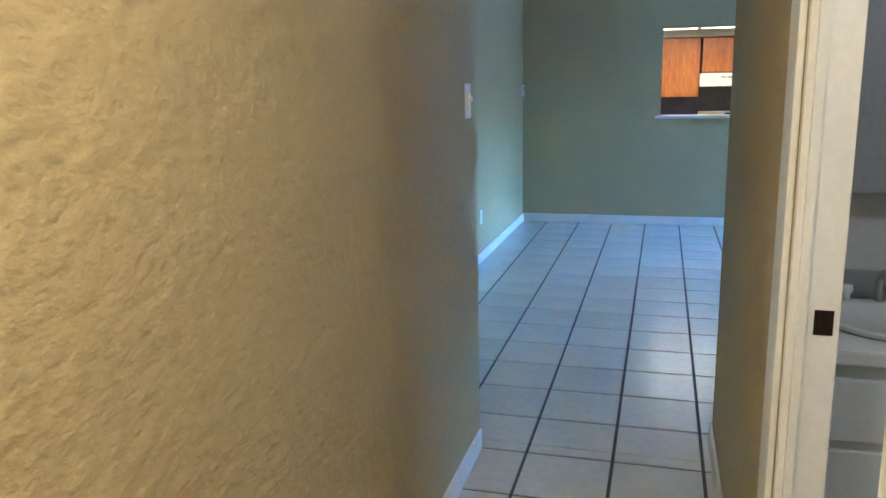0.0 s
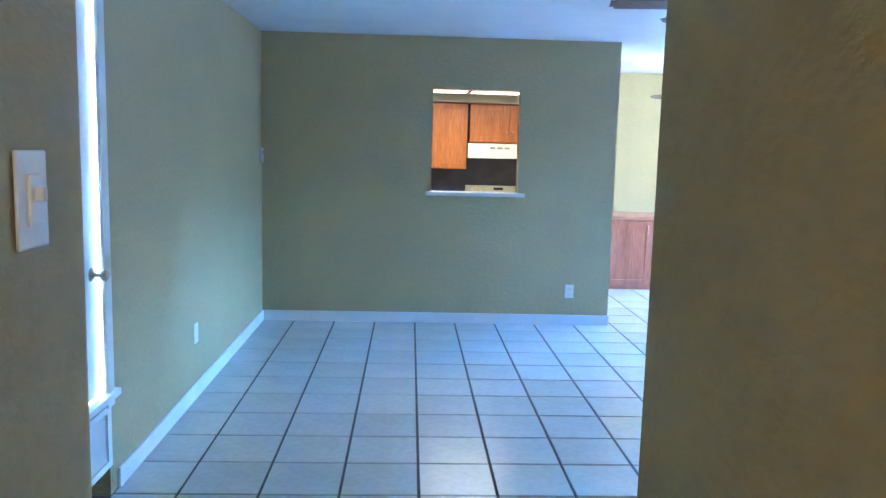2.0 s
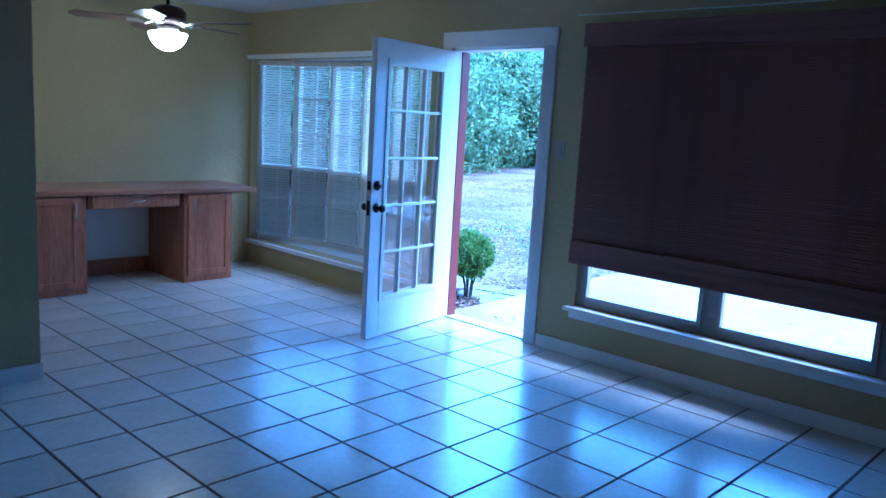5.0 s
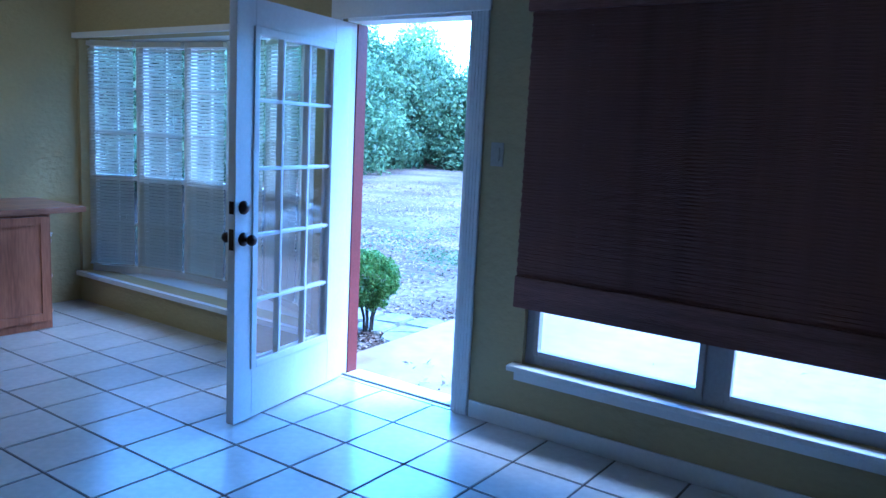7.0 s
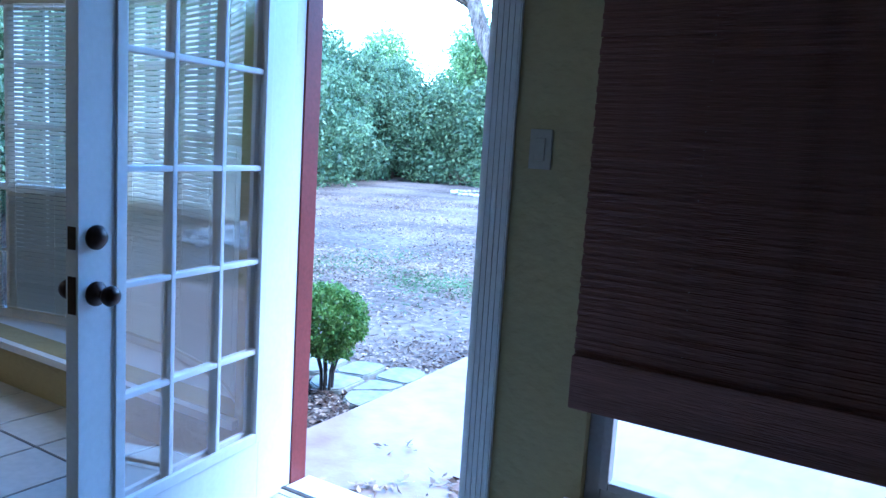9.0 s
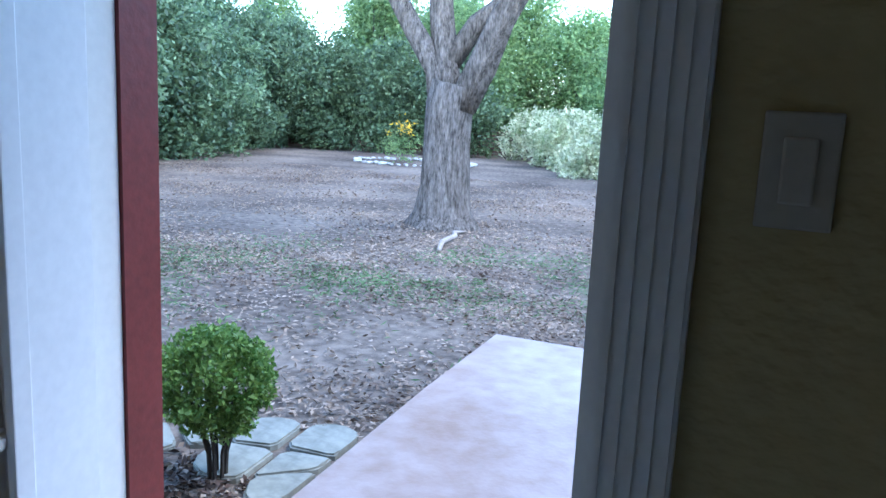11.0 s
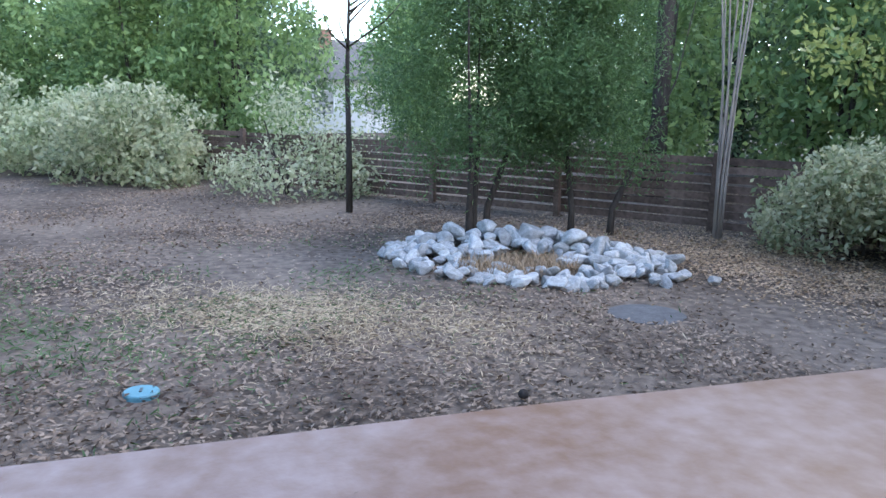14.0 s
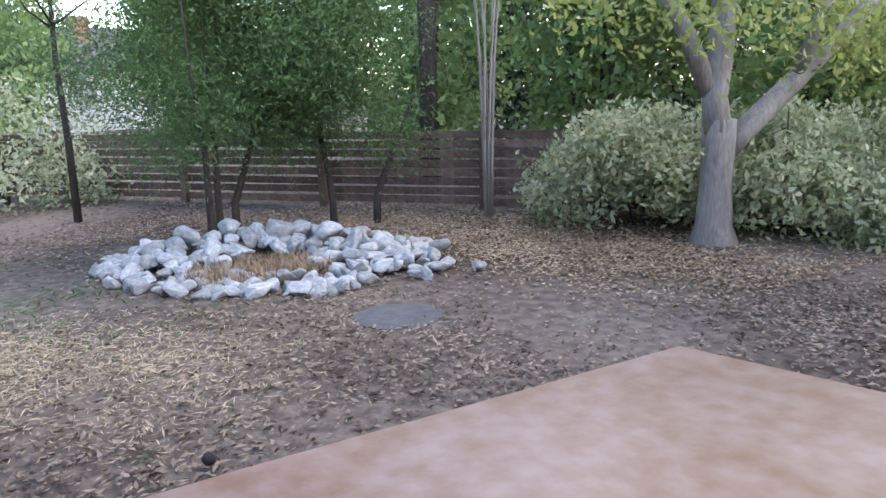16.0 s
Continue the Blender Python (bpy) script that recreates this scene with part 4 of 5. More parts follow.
def random_lobes(n, cx, cy, z0, z1, radius, lobe, rng):
    out = []
    for k in range(n):
        z = z0 + (z1 - z0) * (k + 0.5) / n
        f = math.sin(math.pi * (0.22 + 0.70 * (k + 0.5) / n))
        a, r = rng.uniform(0, 6.28), radius * f * rng.uniform(0.15, 0.95)
        s = lobe * rng.uniform(0.7, 1.25)
        out.append((cx + r * math.cos(a), cy + r * math.sin(a), z, s, s, s * 0.8))
    return out


# the large tree in the middle of the yard
make_tree("pecan_tree", "large grey-barked tree forking into several limbs", "tree", (15.57, 4.25, GZ), [
    ([(0, 0, -0.25), (0, 0, 0.03), (0.0, 0, 0.22), (0.0, 0.0, 0.6), (0.0, -0.02, 1.2), (0.0, -0.06, 1.75), (0, -0.12, 2.05)], [0.60, 0.50, 0.38, 0.32, 0.31, 0.34, 0.30]),
    ([(0, 0.06, 1.6), (0.05, 0.22, 2.25), (-0.1, 0.55, 2.8), (-0.1, 0.95, 3.4), (0, 1.5, 4.6), (0.3, 2.3, 6.2), (0.4, 2.9, 7.4)], [0.20, 0.17, 0.145, 0.13, 0.12, 0.09, 0.05]),
    ([(0.05, 0.0, 1.8), (0.1, 0.12, 2.4), (0.15, 0.25, 3.1), (0.2, 0.35, 4.3), (0.6, 0.2, 6.0), (0.5, 0.3, 7.6)], [0.22, 0.185, 0.165, 0.15, 0.11, 0.05]),
    ([(0, -0.2, 1.75), (0.0, -0.5, 2.3), (-0.1, -0.82, 2.9), (0.0, -1.2, 3.6), (-0.3, -2.0, 5.2), (-0.5, -3.0, 7.0)], [0.22, 0.19, 0.175, 0.16, 0.12, 0.05]),
    ([(0.1, 0.05, 2.35), (0.3, -0.25, 2.9), (0.35, -0.65, 3.2), (0.5, -1.1, 3.9), (1.0, -1.6, 5.4), (1.8, -1.8, 6.8)], [0.15, 0.13, 0.12, 0.11, 0.08, 0.04]),
    ([(0, 1.2, 3.9), (-0.8, 1.9, 4.4), (-2.0, 2.6, 4.7), (-3.2, 3.2, 5.0)], [0.09, 0.07, 0.05, 0.02]),
    ([(-0.1, -1.4, 4.2), (-1.0, -2.1, 5.0), (-2.4, -2.6, 5.6), (-3.6, -3.0, 6.0)], [0.09, 0.07, 0.05, 0.02]),
], random_lobes(22, 0, 0, 5.3, 9.0, 5.0, 1.25, np.random.default_rng(3)), LEAF_LIGHT, BARK, leaf=0.12, clumps=26, each=14, spread=0.25, seed=5, steps=18, rough=0.32)

# the second tree, by the hedge
make_tree("shade_tree", "grey-barked tree dividing low with a leaning limb", "tree", (12.26, -7.10, GZ), [
    ([(0, 0, -0.2), (0, 0, 0.03), (0, 0, 0.2), (0.0, 0.0, 0.6), (0, -0.02, 1.0), (0, -0.02, 1.2)], [0.27, 0.22, 0.175, 0.155, 0.155, 0.165]),
    ([(0, -0.02, 1.0), (0.0, 0.06, 1.4), (0.02, -0.02, 1.9), (0.1, -0.15, 2.6), (0.2, -0.3, 3.6), (0.1, -0.2, 4.8)], [0.14, 0.125, 0.12, 0.10, 0.07, 0.03]),
    ([(0.02, 0.1, 1.45), (0.1, 0.35, 2.0), (0.2, 0.8, 2.7), (0.3, 1.1, 3.5)], [0.10, 0.08, 0.06, 0.03]),
    ([(0, -0.1, 0.9), (-0.05, -0.4, 1.15), (-0.1, -0.85, 1.5), (-0.2, -1.4, 1.95), (-0.3, -2.0, 2.5), (-0.3, -2.6, 3.2)], [0.12, 0.11, 0.10, 0.085, 0.07, 0.035]),
    ([(-0.12, -0.9, 1.55), (-0.3, -1.0, 2.2), (-0.4, -1.3, 3.0)], [0.07, 0.05, 0.03]),
], random_lobes(12, 0, -0.6, 2.3, 4.2, 2.9, 0.55, np.random.default_rng(8)) + [(-0.3, 0.45, 2.05, 0.4, 0.4, 0.25), (0.1, 1.0, 2.15, 0.4, 0.45, 0.25), (0.2, 1.6, 2.2, 0.4, 0.4, 0.25), (-0.45, -0.6, 2.0, 0.4, 0.5, 0.34), (-0.4, -1.3, 2.05, 0.45, 0.5, 0.34), (-0.2, -2.1, 1.85, 0.45, 0.5, 0.36), (0.2, -2.7, 1.75, 0.4, 0.4, 0.45), (-0.5, -1.0, 1.8, 0.25, 0.35, 0.2), (-0.4, 0.0, 2.2, 0.3, 0.4, 0.2)], LEAF_OLIVE, BARK_GREY, leaf=0.09, clumps=110, each=13, spread=0.16, seed=9, steps=14, rough=0.2, hollow=0.3)

# the two dark trees standing in the stone ring
for k, (x, y, stems_at, w) in enumerate(((16.05, -3.25, ((-0.3, 0.2), (0.0, 0.05), (0.12, -0.15)), 1.5), (15.85, -4.48, ((0, 0), (-0.1, -0.5)), 1.0))):
    rng = np.random.default_rng(20 + k)
    stems = []
    for sx, sy in stems_at:
        bx, by = sx * 1.5 + rng.uniform(-0.25, 0.25), sy * 1.5 + rng.uniform(-0.25, 0.25)
        stems.append(([(sx, sy, -0.15), (sx * 1.05, sy * 1.05, 0.35), (bx * 0.9, by * 0.9, 1.0), (bx * 1.4, by * 1.4, 2.0), (bx * 1.6, by * 1.6, 3.0)], [0.052, 0.042, 0.030, 0.012, 0.005]))
    make_tree("screen_tree", "dense dark green small-leaved tree with several thin stems", "tree", (x, y, GZ), stems, random_lobes(27, 0, 0, 1.15, 3.5, w, 0.5, rng), LEAF_DARK, BARK_DARK,
              leaf=0.072, clumps=320, each=32, spread=0.19, seed=30 + k, group="trees in the stone ring", hollow=0.2, aspect=0.24)

# slender bare sapling and pale multi-stemmed crape myrtle
rng = np.random.default_rng(41)
twigs = [([(0, 0, -0.1), (0.02, 0, 1.0), (0.0, 0.03, 2.0), (0.03, 0.0, 3.0), (0.0, 0.05, 4.2)], [0.055, 0.044, 0.034, 0.022, 0.007])]
for k in range(16):
    z, a, L = rng.uniform(1.7, 3.8), rng.uniform(0, 6.28), rng.uniform(0.5, 1.1)
    twigs.append(([(0, 0, z), (L * 0.5 * math.cos(a), L * 0.5 * math.sin(a), z + L * 0.35), (L * math.cos(a + 0.3), L * math.sin(a + 0.3), z + L * 0.9)], [0.016, 0.011, 0.004]))
make_tree("sapling", "slender dark trunk with nearly bare twigs", "tree", (18.45, -1.9, GZ), twigs, [(0, 0, 3.0, 0.8, 0.8, 1.0)], LEAF_PALE, BARK_DARK, leaf=0.06, clumps=18, each=8, spread=0.14, seed=42, steps=7)
myr = []
for k in range(7):
    a = k * 0.9
    myr.append(([(0.04 * math.cos(a), 0.04 * math.sin(a), -0.1), (0.055 * math.cos(a), 0.055 * math.sin(a), 0.8), (0.09 * math.cos(a + 0.5), 0.09 * math.sin(a + 0.5), 1.9), (0.20 * math.cos(a + 0.8), 0.20 * math.sin(a + 0.8), 3.2), (0.6 * math.cos(a + 0.8), 0.6 * math.sin(a + 0.8), 4.3)], [0.020, 0.017, 0.014, 0.010, 0.004]))
make_tree("crape_myrtle", "pale smooth multi-stemmed tree against the fence", "tree", (15.05, -6.22, GZ), myr, [(0, 0, 4.3, 0.9, 0.9, 0.6)], LEAF_LIGHT, BARK_PALE, leaf=0.07, clumps=40, each=8, spread=0.14, seed=44, steps=7)
make_tree("tall_trunk_tree", "tall straight dark trunk rising behind the fence", "tree", (18.6, -7.3, GZ), [([(0, 0, -0.1), (0, 0, 1.5), (0.05, 0, 4), (0.1, 0.05, 8)], [0.17, 0.15, 0.14, 0.09])], random_lobes(8, 0, 0, 5.5, 8.5, 2.0, 0.8, np.random.default_rng(46)), LEAF_LIGHT, BARK_DARK, leaf=0.11, clumps=40, each=12, seed=47)


def mound_lobes(n, height, radius, lobe, rng):
    """Lobes over a dome that is widest near the ground."""
    out = []
    for k in range(n):
        e, a = math.asin(rng.uniform(0.0, 1.0) ** 0.8), rng.uniform(0, 6.28)
        f, s = rng.uniform(0.55, 1.0), lobe * rng.uniform(0.7, 1.3)
        out.append((radius * f * math.cos(e) * math.cos(a), radius * f * math.cos(e) * math.sin(a), max(lobe * 0.6, (height - lobe * 0.6) * f * math.sin(e)), s, s, s * 0.85))
    return out


def tree_row(name, label, places, leaf_m, bark, heights, width, seed, leaf, lobe, low, clumps=70, group="", category="tree", n=22, each=12, variants=3, mound=False, hollow=0.5, spread=0.22):
    """Three differing trees are built, the rest are turned and scaled copies."""
    models = []
    rng = np.random.default_rng(seed)
    for k, (x, y) in enumerate(places):
        h = heights * rng.uniform(0.88, 1.14)
        if k < variants:
            r = np.random.default_rng(seed + 10 + k)
            H = heights
            st = []
            for s in range(3):
                a = r.uniform(0, 6.28)
                st.append(([(0.12 * s * math.cos(a), 0.12 * s * math.sin(a), -0.2), (0.3 * s * math.cos(a), 0.3 * s * math.sin(a), H * 0.35), (0.45 * s * math.cos(a), 0.45 * s * math.sin(a), H * 0.8)], [0.015 * H, 0.009 * H, 0.003 * H]))
            t = make_tree(name, label, category, (x, y, GZ), st, mound_lobes(n, H, width, lobe, r) if mound else random_lobes(n, 0, 0, H * low + lobe * 0.4, H - lobe * 0.5, width, lobe, r), leaf_m, bark, leaf=leaf, clumps=clumps, each=each, spread=lobe * spread, seed=seed + 50 + k, group=group, steps=7, hollow=hollow)
            models.append(t)
        else:
            s = h / heights
            copy_thing(models[k % variants], Matrix.LocRotScale((x, y, GZ), Euler((0, 0, rng.uniform(0, 6.28))), (rng.uniform(0.88, 1.12), rng.uniform(0.88, 1.12), s)))


# dense green row along the far side
row = [(8.5 + 1.95 * k + (0.3 if k % 2 else -0.2), 11.3 + 0.4 * 1.95 * k + (0.6 if k % 3 == 0 else -0.1)) for k in range(15)] + [(32.4, 18.2), (33.2, 15.9), (33.9, 13.6)]
tree_row("tall_shrub", "tall dense green shrub in the boundary row", row, LEAF_ROW, BARK_DARK, 4.7, 1.6, 100, 0.18, 0.85, 0.0, 62, "boundary shrubs", "shrub", 30)
tree_row("background_tree", "leafy green tree beyond the boundary", [(11 + 3.6 * k, 17 + 1.3 * k + (1.5 if k % 2 else 0)) for k in range(8)], LEAF_ROW, BARK_DARK, 7.2, 2.5, 140, 0.2, 1.25, 0.02, 60, "background trees", n=30)


tree_row("background_tree", "light green leafy tree beyond the far corner", [(38, 25), (41, 22), (42.5, 18), (43, 14.5), (41.5, 11), (46, 20), (46, 12), (39, 20), (39.5, 15.5), (41, -7.5)], LEAF_LIGHT, BARK_DARK, 7.0, 2.5, 170, 0.2, 1.2, 0.02, 52, "background trees", n=26)


# ---- fence, hedges and what lies behind ----
FX, FY = math.cos(radians(39.3)), math.sin(radians(39.3))
FO = (15.55, -6.55)


def along(s, side=0.0):
    """A place s metres along the fence, side metres towards the house."""
    return FO[0] + FX * s - FY * side, FO[1] + FY * s + FX * side


def make_fence(origin, angle, bays, bay, label):
    f = thing("fence", label, "fence", (*origin, GZ), angle)
    post = mesh_of(boxes((-0.045, 0.045, -0.045, 0.045, -0.3, 1.08), bevel=0.006), "post", FENCEWOOD)
    plank = mesh_of(boxes((0.0, bay - 0.01, -0.012, 0.012, 0, 0.098)), "plank", FENCEWOOD)
    r = random.Random(7)
    for k in range(bays + 1):
        p = new("post", post)
        p.parent = f
        p.matrix_local = pose(k * bay, 0.06, 0, r.uniform(-1.5, 1.5), r.uniform(-1.5, 1.5), 0)
    for k in range(bays):
        for j in range(8):
            p = new("plank", plank)
            p.parent = f
            p.matrix_local = pose(k * bay, 0.0 + r.uniform(-0.008, 0.008), 0.06 + j * 0.122 + r.uniform(-0.01, 0.01), r.uniform(-4, 4), r.uniform(-0.5, 0.5), 0)
    return f


make_fence(along(-12), 39.3, 16, 2.3, "weathered brown fence of horizontal boards")
make_fence(along(25.2), 100, 5, 2.3, "weathered far fence of horizontal boards in the corner")
spots = [along(s, o) for s, o in ((24.0, 1.0), (20.9, 1.0), (17.6, 1.15), (14.3, 1.1), (11.6, 1.2))]
tree_row("variegated_hedge_shrub", "broad pale variegated shrub before the fence", spots, LEAF_PALE, BARK_DARK, 1.95, 1.5, 200, 0.145, 0.56, 0.0, 110, "hedge shrubs", "shrub", 19, 13, mound=True, hollow=0.72, spread=0.16)
tree_row("variegated_hedge_shrub", "pale variegated shrub before the fence beyond the tree", [along(s, o) for s, o in ((-2.1, 0.75), (-3.6, 0.7), (-5.2, 0.8), (-6.9, 0.9), (-8.8, 1.0))], LEAF_PALE, BARK_DARK, 1.6, 1.08, 230, 0.085, 0.42, 0.0, 230, "hedge shrubs", "shrub", 26, 15, mound=True, hollow=0.7, spread=0.18)
make_tree("variegated_shrub", "loose pale variegated shrub, open before the fence", "shrub", (*along(7.6, 0.8), GZ), [([(0, 0, -0.1), (0.1, 0, 0.5), (0.3, 0.1, 1.2)], [0.03, 0.02, 0.008]), ([(0, 0, -0.1), (-0.2, 0.2, 0.6), (-0.4, 0.4, 1.3)], [0.03, 0.02, 0.008])],
          mound_lobes(20, 1.9, 1.5, 0.42, np.random.default_rng(61)), LEAF_PALE, BARK_DARK, leaf=0.10, clumps=110, each=11, spread=0.14, seed=62, hollow=0.2)
behind = [along(s, -o) for s, o in ((26, 3), (22.5, 2.2), (19.5, 3.2), (16.5, 2.2), (13.6, 3.0), (2.6, 4.2), (-1.0, 3.0), (-4.0, 2.6), (-7.0, 3.4), (-10, 2.6))]
tree_row("light_green_tree", "light green leafy tree behind the fence", behind, LEAF_LIGHT, BARK_DARK, 5.4, 2.2, 300, 0.19, 0.85, 0.05, 44, "trees behind the fence", n=28)
tree_row("background_tree", "leafy tree in the distance beyond the fence", [along(s, -9 - 2 * (i % 2)) for i, s in enumerate((30, 25, 21.5, 3.0, -2, -7, -12, -17))], LEAF_ROW, BARK_DARK, 6.8, 2.8, 340, 0.2, 1.3, 0.05, 50, "background trees", n=28)


def make_neighbour_house():
    h = thing("neighbour_house", "pale neighbouring house with a grey roof, partly hidden", "house", (52, -5.5, GZ), 20)
    part("wall", boxes((-4, 4, -5, 5, -0.2, 2.7)), CEIL, h)
    bm = bmesh.new()
    v = [bm.verts.new(p) for p in ((-4.6, -5.6, 2.7), (4.6, -5.6, 2.7), (4.6, 5.6, 2.7), (-4.6, 5.6, 2.7), (0, -4.5, 5.0), (0, 4.5, 5.0))]
    for q in ((0, 1, 4), (1, 2, 5, 4), (2, 3, 5), (3, 0, 4, 5), (3, 2, 1, 0)):
        bm.faces.new([v[i] for i in q])
    roof = part("roof", bm, ROOF, h)
    part("chimney", boxes((-1.4, -0.6, 1.2, 2.0, 3.0, 5.4), bevel=0.02), BRICK, roof)
    for y in (-3, 0.0, 3):
        win = part("window", boxes((-4.06, -4.005, y - 0.6, y + 0.6, 0.9, 2.2)), WHITE, h)
        part("pane", boxes((-4.075, -4.061, y - 0.52, y + 0.52, 0.98, 2.12)), FRAME, win)


make_neighbour_house()


# ---- stone ring, bed, stones, topiary ----
def rock_mesh(seed, sub=3):
    bm = bmesh.new()
    bmesh.ops.create_icosphere(bm, subdivisions=sub, radius=0.5)
    o = Vector((seed * 3.7, seed * 1.3, seed * 2.1))
    r = random.Random(seed)
    cuts = [(Vector((r.gauss(0, 1), r.gauss(0, 1), r.gauss(0, 1))).normalized(), r.uniform(0.21, 0.36)) for _ in range(10)]
    for v in bm.verts:
        for nrm, d in cuts:
            e = v.co.dot(nrm) - d
            if e > 0:
                v.co -= nrm * e * 0.9
        v.co *= 1 + 0.10 * noise.noise(v.co * 3 + o) + 0.025 * noise.noise(v.co * 11 + o)
    return mesh_of(bm, "rock", STONE, smooth=True)


ROCKS = [rock_mesh(k + 1) for k in range(9)]


def make_rock_ring():
    t = thing("stone_ring", "mound of pale limestone rocks ringed round dry grass", "rock pile", (14.22, -3.28, GZ), 56)
    r = random.Random(11)
    for k in range(292):
        a = r.uniform(0, 6.283)
        f = math.sqrt(r.uniform(0.05, 1.0))
        x, y = 1.62 * f * math.cos(a), 1.15 * f * math.sin(a)
        if (x / 0.62) ** 2 + ((y - 0.40) / 0.20) ** 2 < 1:
            continue
        back = max(0.0, min(1.0, 0.5 - y / 1.6))
        h = back * 0.17 * max(0.0, 1 - abs(f - 0.55) / 0.5) + 0.01
        s = r.uniform(0.13, 0.23) + (0.08 * r.random() if back > 0.6 else 0)
        p = new("rock", ROCKS[r.randrange(9)])
        p.parent = t
        p.matrix_local = Matrix.LocRotScale((x, y, h + s * 0.18), Euler((r.uniform(-0.5, 0.5), r.uniform(-0.5, 0.5), r.uniform(0, 6.28))), (s * r.uniform(1.0, 1.5), s * r.uniform(0.8, 1.1), s * r.uniform(0.55, 0.9)))
    for x, y, s in ((0.62, -0.72, 0.30), (0.1, -0.55, 0.32), (-0.4, -0.45, 0.34), (0.9, -0.35, 0.27), (-1.85, 0.35, 0.15)):
        p = new("rock", ROCKS[int(s * 100) % 9])
        p.parent = t
        p.matrix_local = Matrix.LocRotScale((x, y, 0.24 if s > 0.2 else 0.04), Euler((0.2, 0.1, x * 3)), (s * 1.25, s, s * 0.85))
    return t


make_rock_ring()


def make_flower_bed():
    b = thing("flower_bed", "stone-edged bed with a clump of yellow flowers", "flower bed", (28.0, 11.7, GZ), 20)
    r = random.Random(5)
    for k in range(46):
        a = 6.283 * k / 46
        p = new("edging_stone", ROCKS[k % 9])
        p.parent = b
        s = r.uniform(0.16, 0.26)
        p.matrix_local = Matrix.LocRotScale((1.5 * math.cos(a), 1.9 * math.sin(a), 0.04), Euler((0, 0, r.uniform(0, 6))), (s * 1.3, s, s * 0.6))
    rng = np.random.default_rng(71)
    for name, lobes, m, leaf in (("foliage", [(0.4, 0.3, 0.55, 0.75, 0.75, 0.6), (-0.3, 0.5, 0.5, 0.6, 0.6, 0.55)], LEAF_LIGHT, 0.09), ("blossom", [(0.4, 0.3, 1.15, 0.7, 0.7, 0.14), (-0.3, 0.5, 1.05, 0.55, 0.55, 0.14)], FLOWER, 0.10)):
        ob = new(name, leaves_mesh(name, clumped(lobes, 90 if name == "foliage" else 40, 10, 0.09, rng, 0.2), leaf, m, rng))
        ob.parent = b


make_flower_bed()


def make_topiary():
    t = thing("topiary_bush", "small clipped round green bush on thin stems", "bush", (7.74, 1.20, GZ))
    for k in range(7):
        a = k * 0.9
        bm = tube([(0.03 * math.cos(a), 0.03 * math.sin(a), -0.08), (0.04 * math.cos(a), 0.04 * math.sin(a), 0.14), (0.12 * math.cos(a), 0.12 * math.sin(a), 0.42)], [0.012, 0.010, 0.005], 6)
        part("stem", bm, BARK_DARK, t)
    rng = np.random.default_rng(81)
    d = rng.normal(size=(9000, 3))
    d /= np.linalg.norm(d, axis=1)[:, None]
    f = 1 + 0.24 * np.array([noise.noise(Vector(q) * 2.6) for q in d]) + 0.12 * np.array([noise.noise(Vector(q) * 7) for q in d])
    p = d * (f * (0.62 + 0.42 * rng.uniform(size=9000) ** 0.45))[:, None] * (0.235, 0.235, 0.23) + (0, 0, 0.46)
    ob = new("crown", leaves_mesh("crown", p, 0.031, LEAF_TOPIARY, rng))
    ob.parent = t


make_topiary()


def clip_cell(poly, c, o):
    """The part of a polygon nearer to c than to o."""
    mx, my, nx, ny = (c[0] + o[0]) / 2, (c[1] + o[1]) / 2, o[0] - c[0], o[1] - c[1]
    out = []
    for i in range(len(poly)):
        p, q = poly[i], poly[(i + 1) % len(poly)]
        dp, dq = (p[0] - mx) * nx + (p[1] - my) * ny, (q[0] - mx) * nx + (q[1] - my) * ny
        if dp <= 0:
            out.append(p)
        if dp * dq < 0:
            k = dp / (dp - dq)
            out.append((p[0] + (q[0] - p[0]) * k, p[1] + (q[1] - p[1]) * k))
    return out


def flagstone(cell, c, seed):
    """One slab filling its cell but for a joint, with rounded corners."""
    r = random.Random(seed)
    ring = []
    for i in range(len(cell)):
        p, q, n = cell[i - 1], cell[i], cell[(i + 1) % len(cell)]
        for o in (p, n):
            k = 0.14 + r.uniform(-0.05, 0.05)
            ring.append((q[0] + (o[0] - q[0]) * k, q[1] + (o[1] - q[1]) * k))
    bm = bmesh.new()
    ring = [((x - c[0]) * 0.90, (y - c[1]) * 0.90) for x, y in ring]
    lo, hi = [bm.verts.new((x, y, -0.05)) for x, y in ring], [bm.verts.new((x, y, 0.022 + r.uniform(-0.003, 0.003))) for x, y in ring]
    bm.faces.new(lo[::-1])
    top = bm.faces.new(hi)
    for i in range(len(ring)):
        bm.faces.new((lo[i], lo[(i + 1) % len(ring)], hi[(i + 1) % len(ring)], hi[i]))
    bmesh.ops.bevel(bm, geom=list(top.edges), offset=0.010, segments=2, affect="EDGES")
    bmesh.ops.recalc_face_normals(bm, faces=bm.faces[:])
    solid("flagstone", bm, FLAG, "flat irregular grey flagstone set in the soil", "flagstone", group="flagstones by the patio", place=pose(c[0], c[1], GZ + 0.012, r.uniform(-1, 1), r.uniform(-1, 1)))


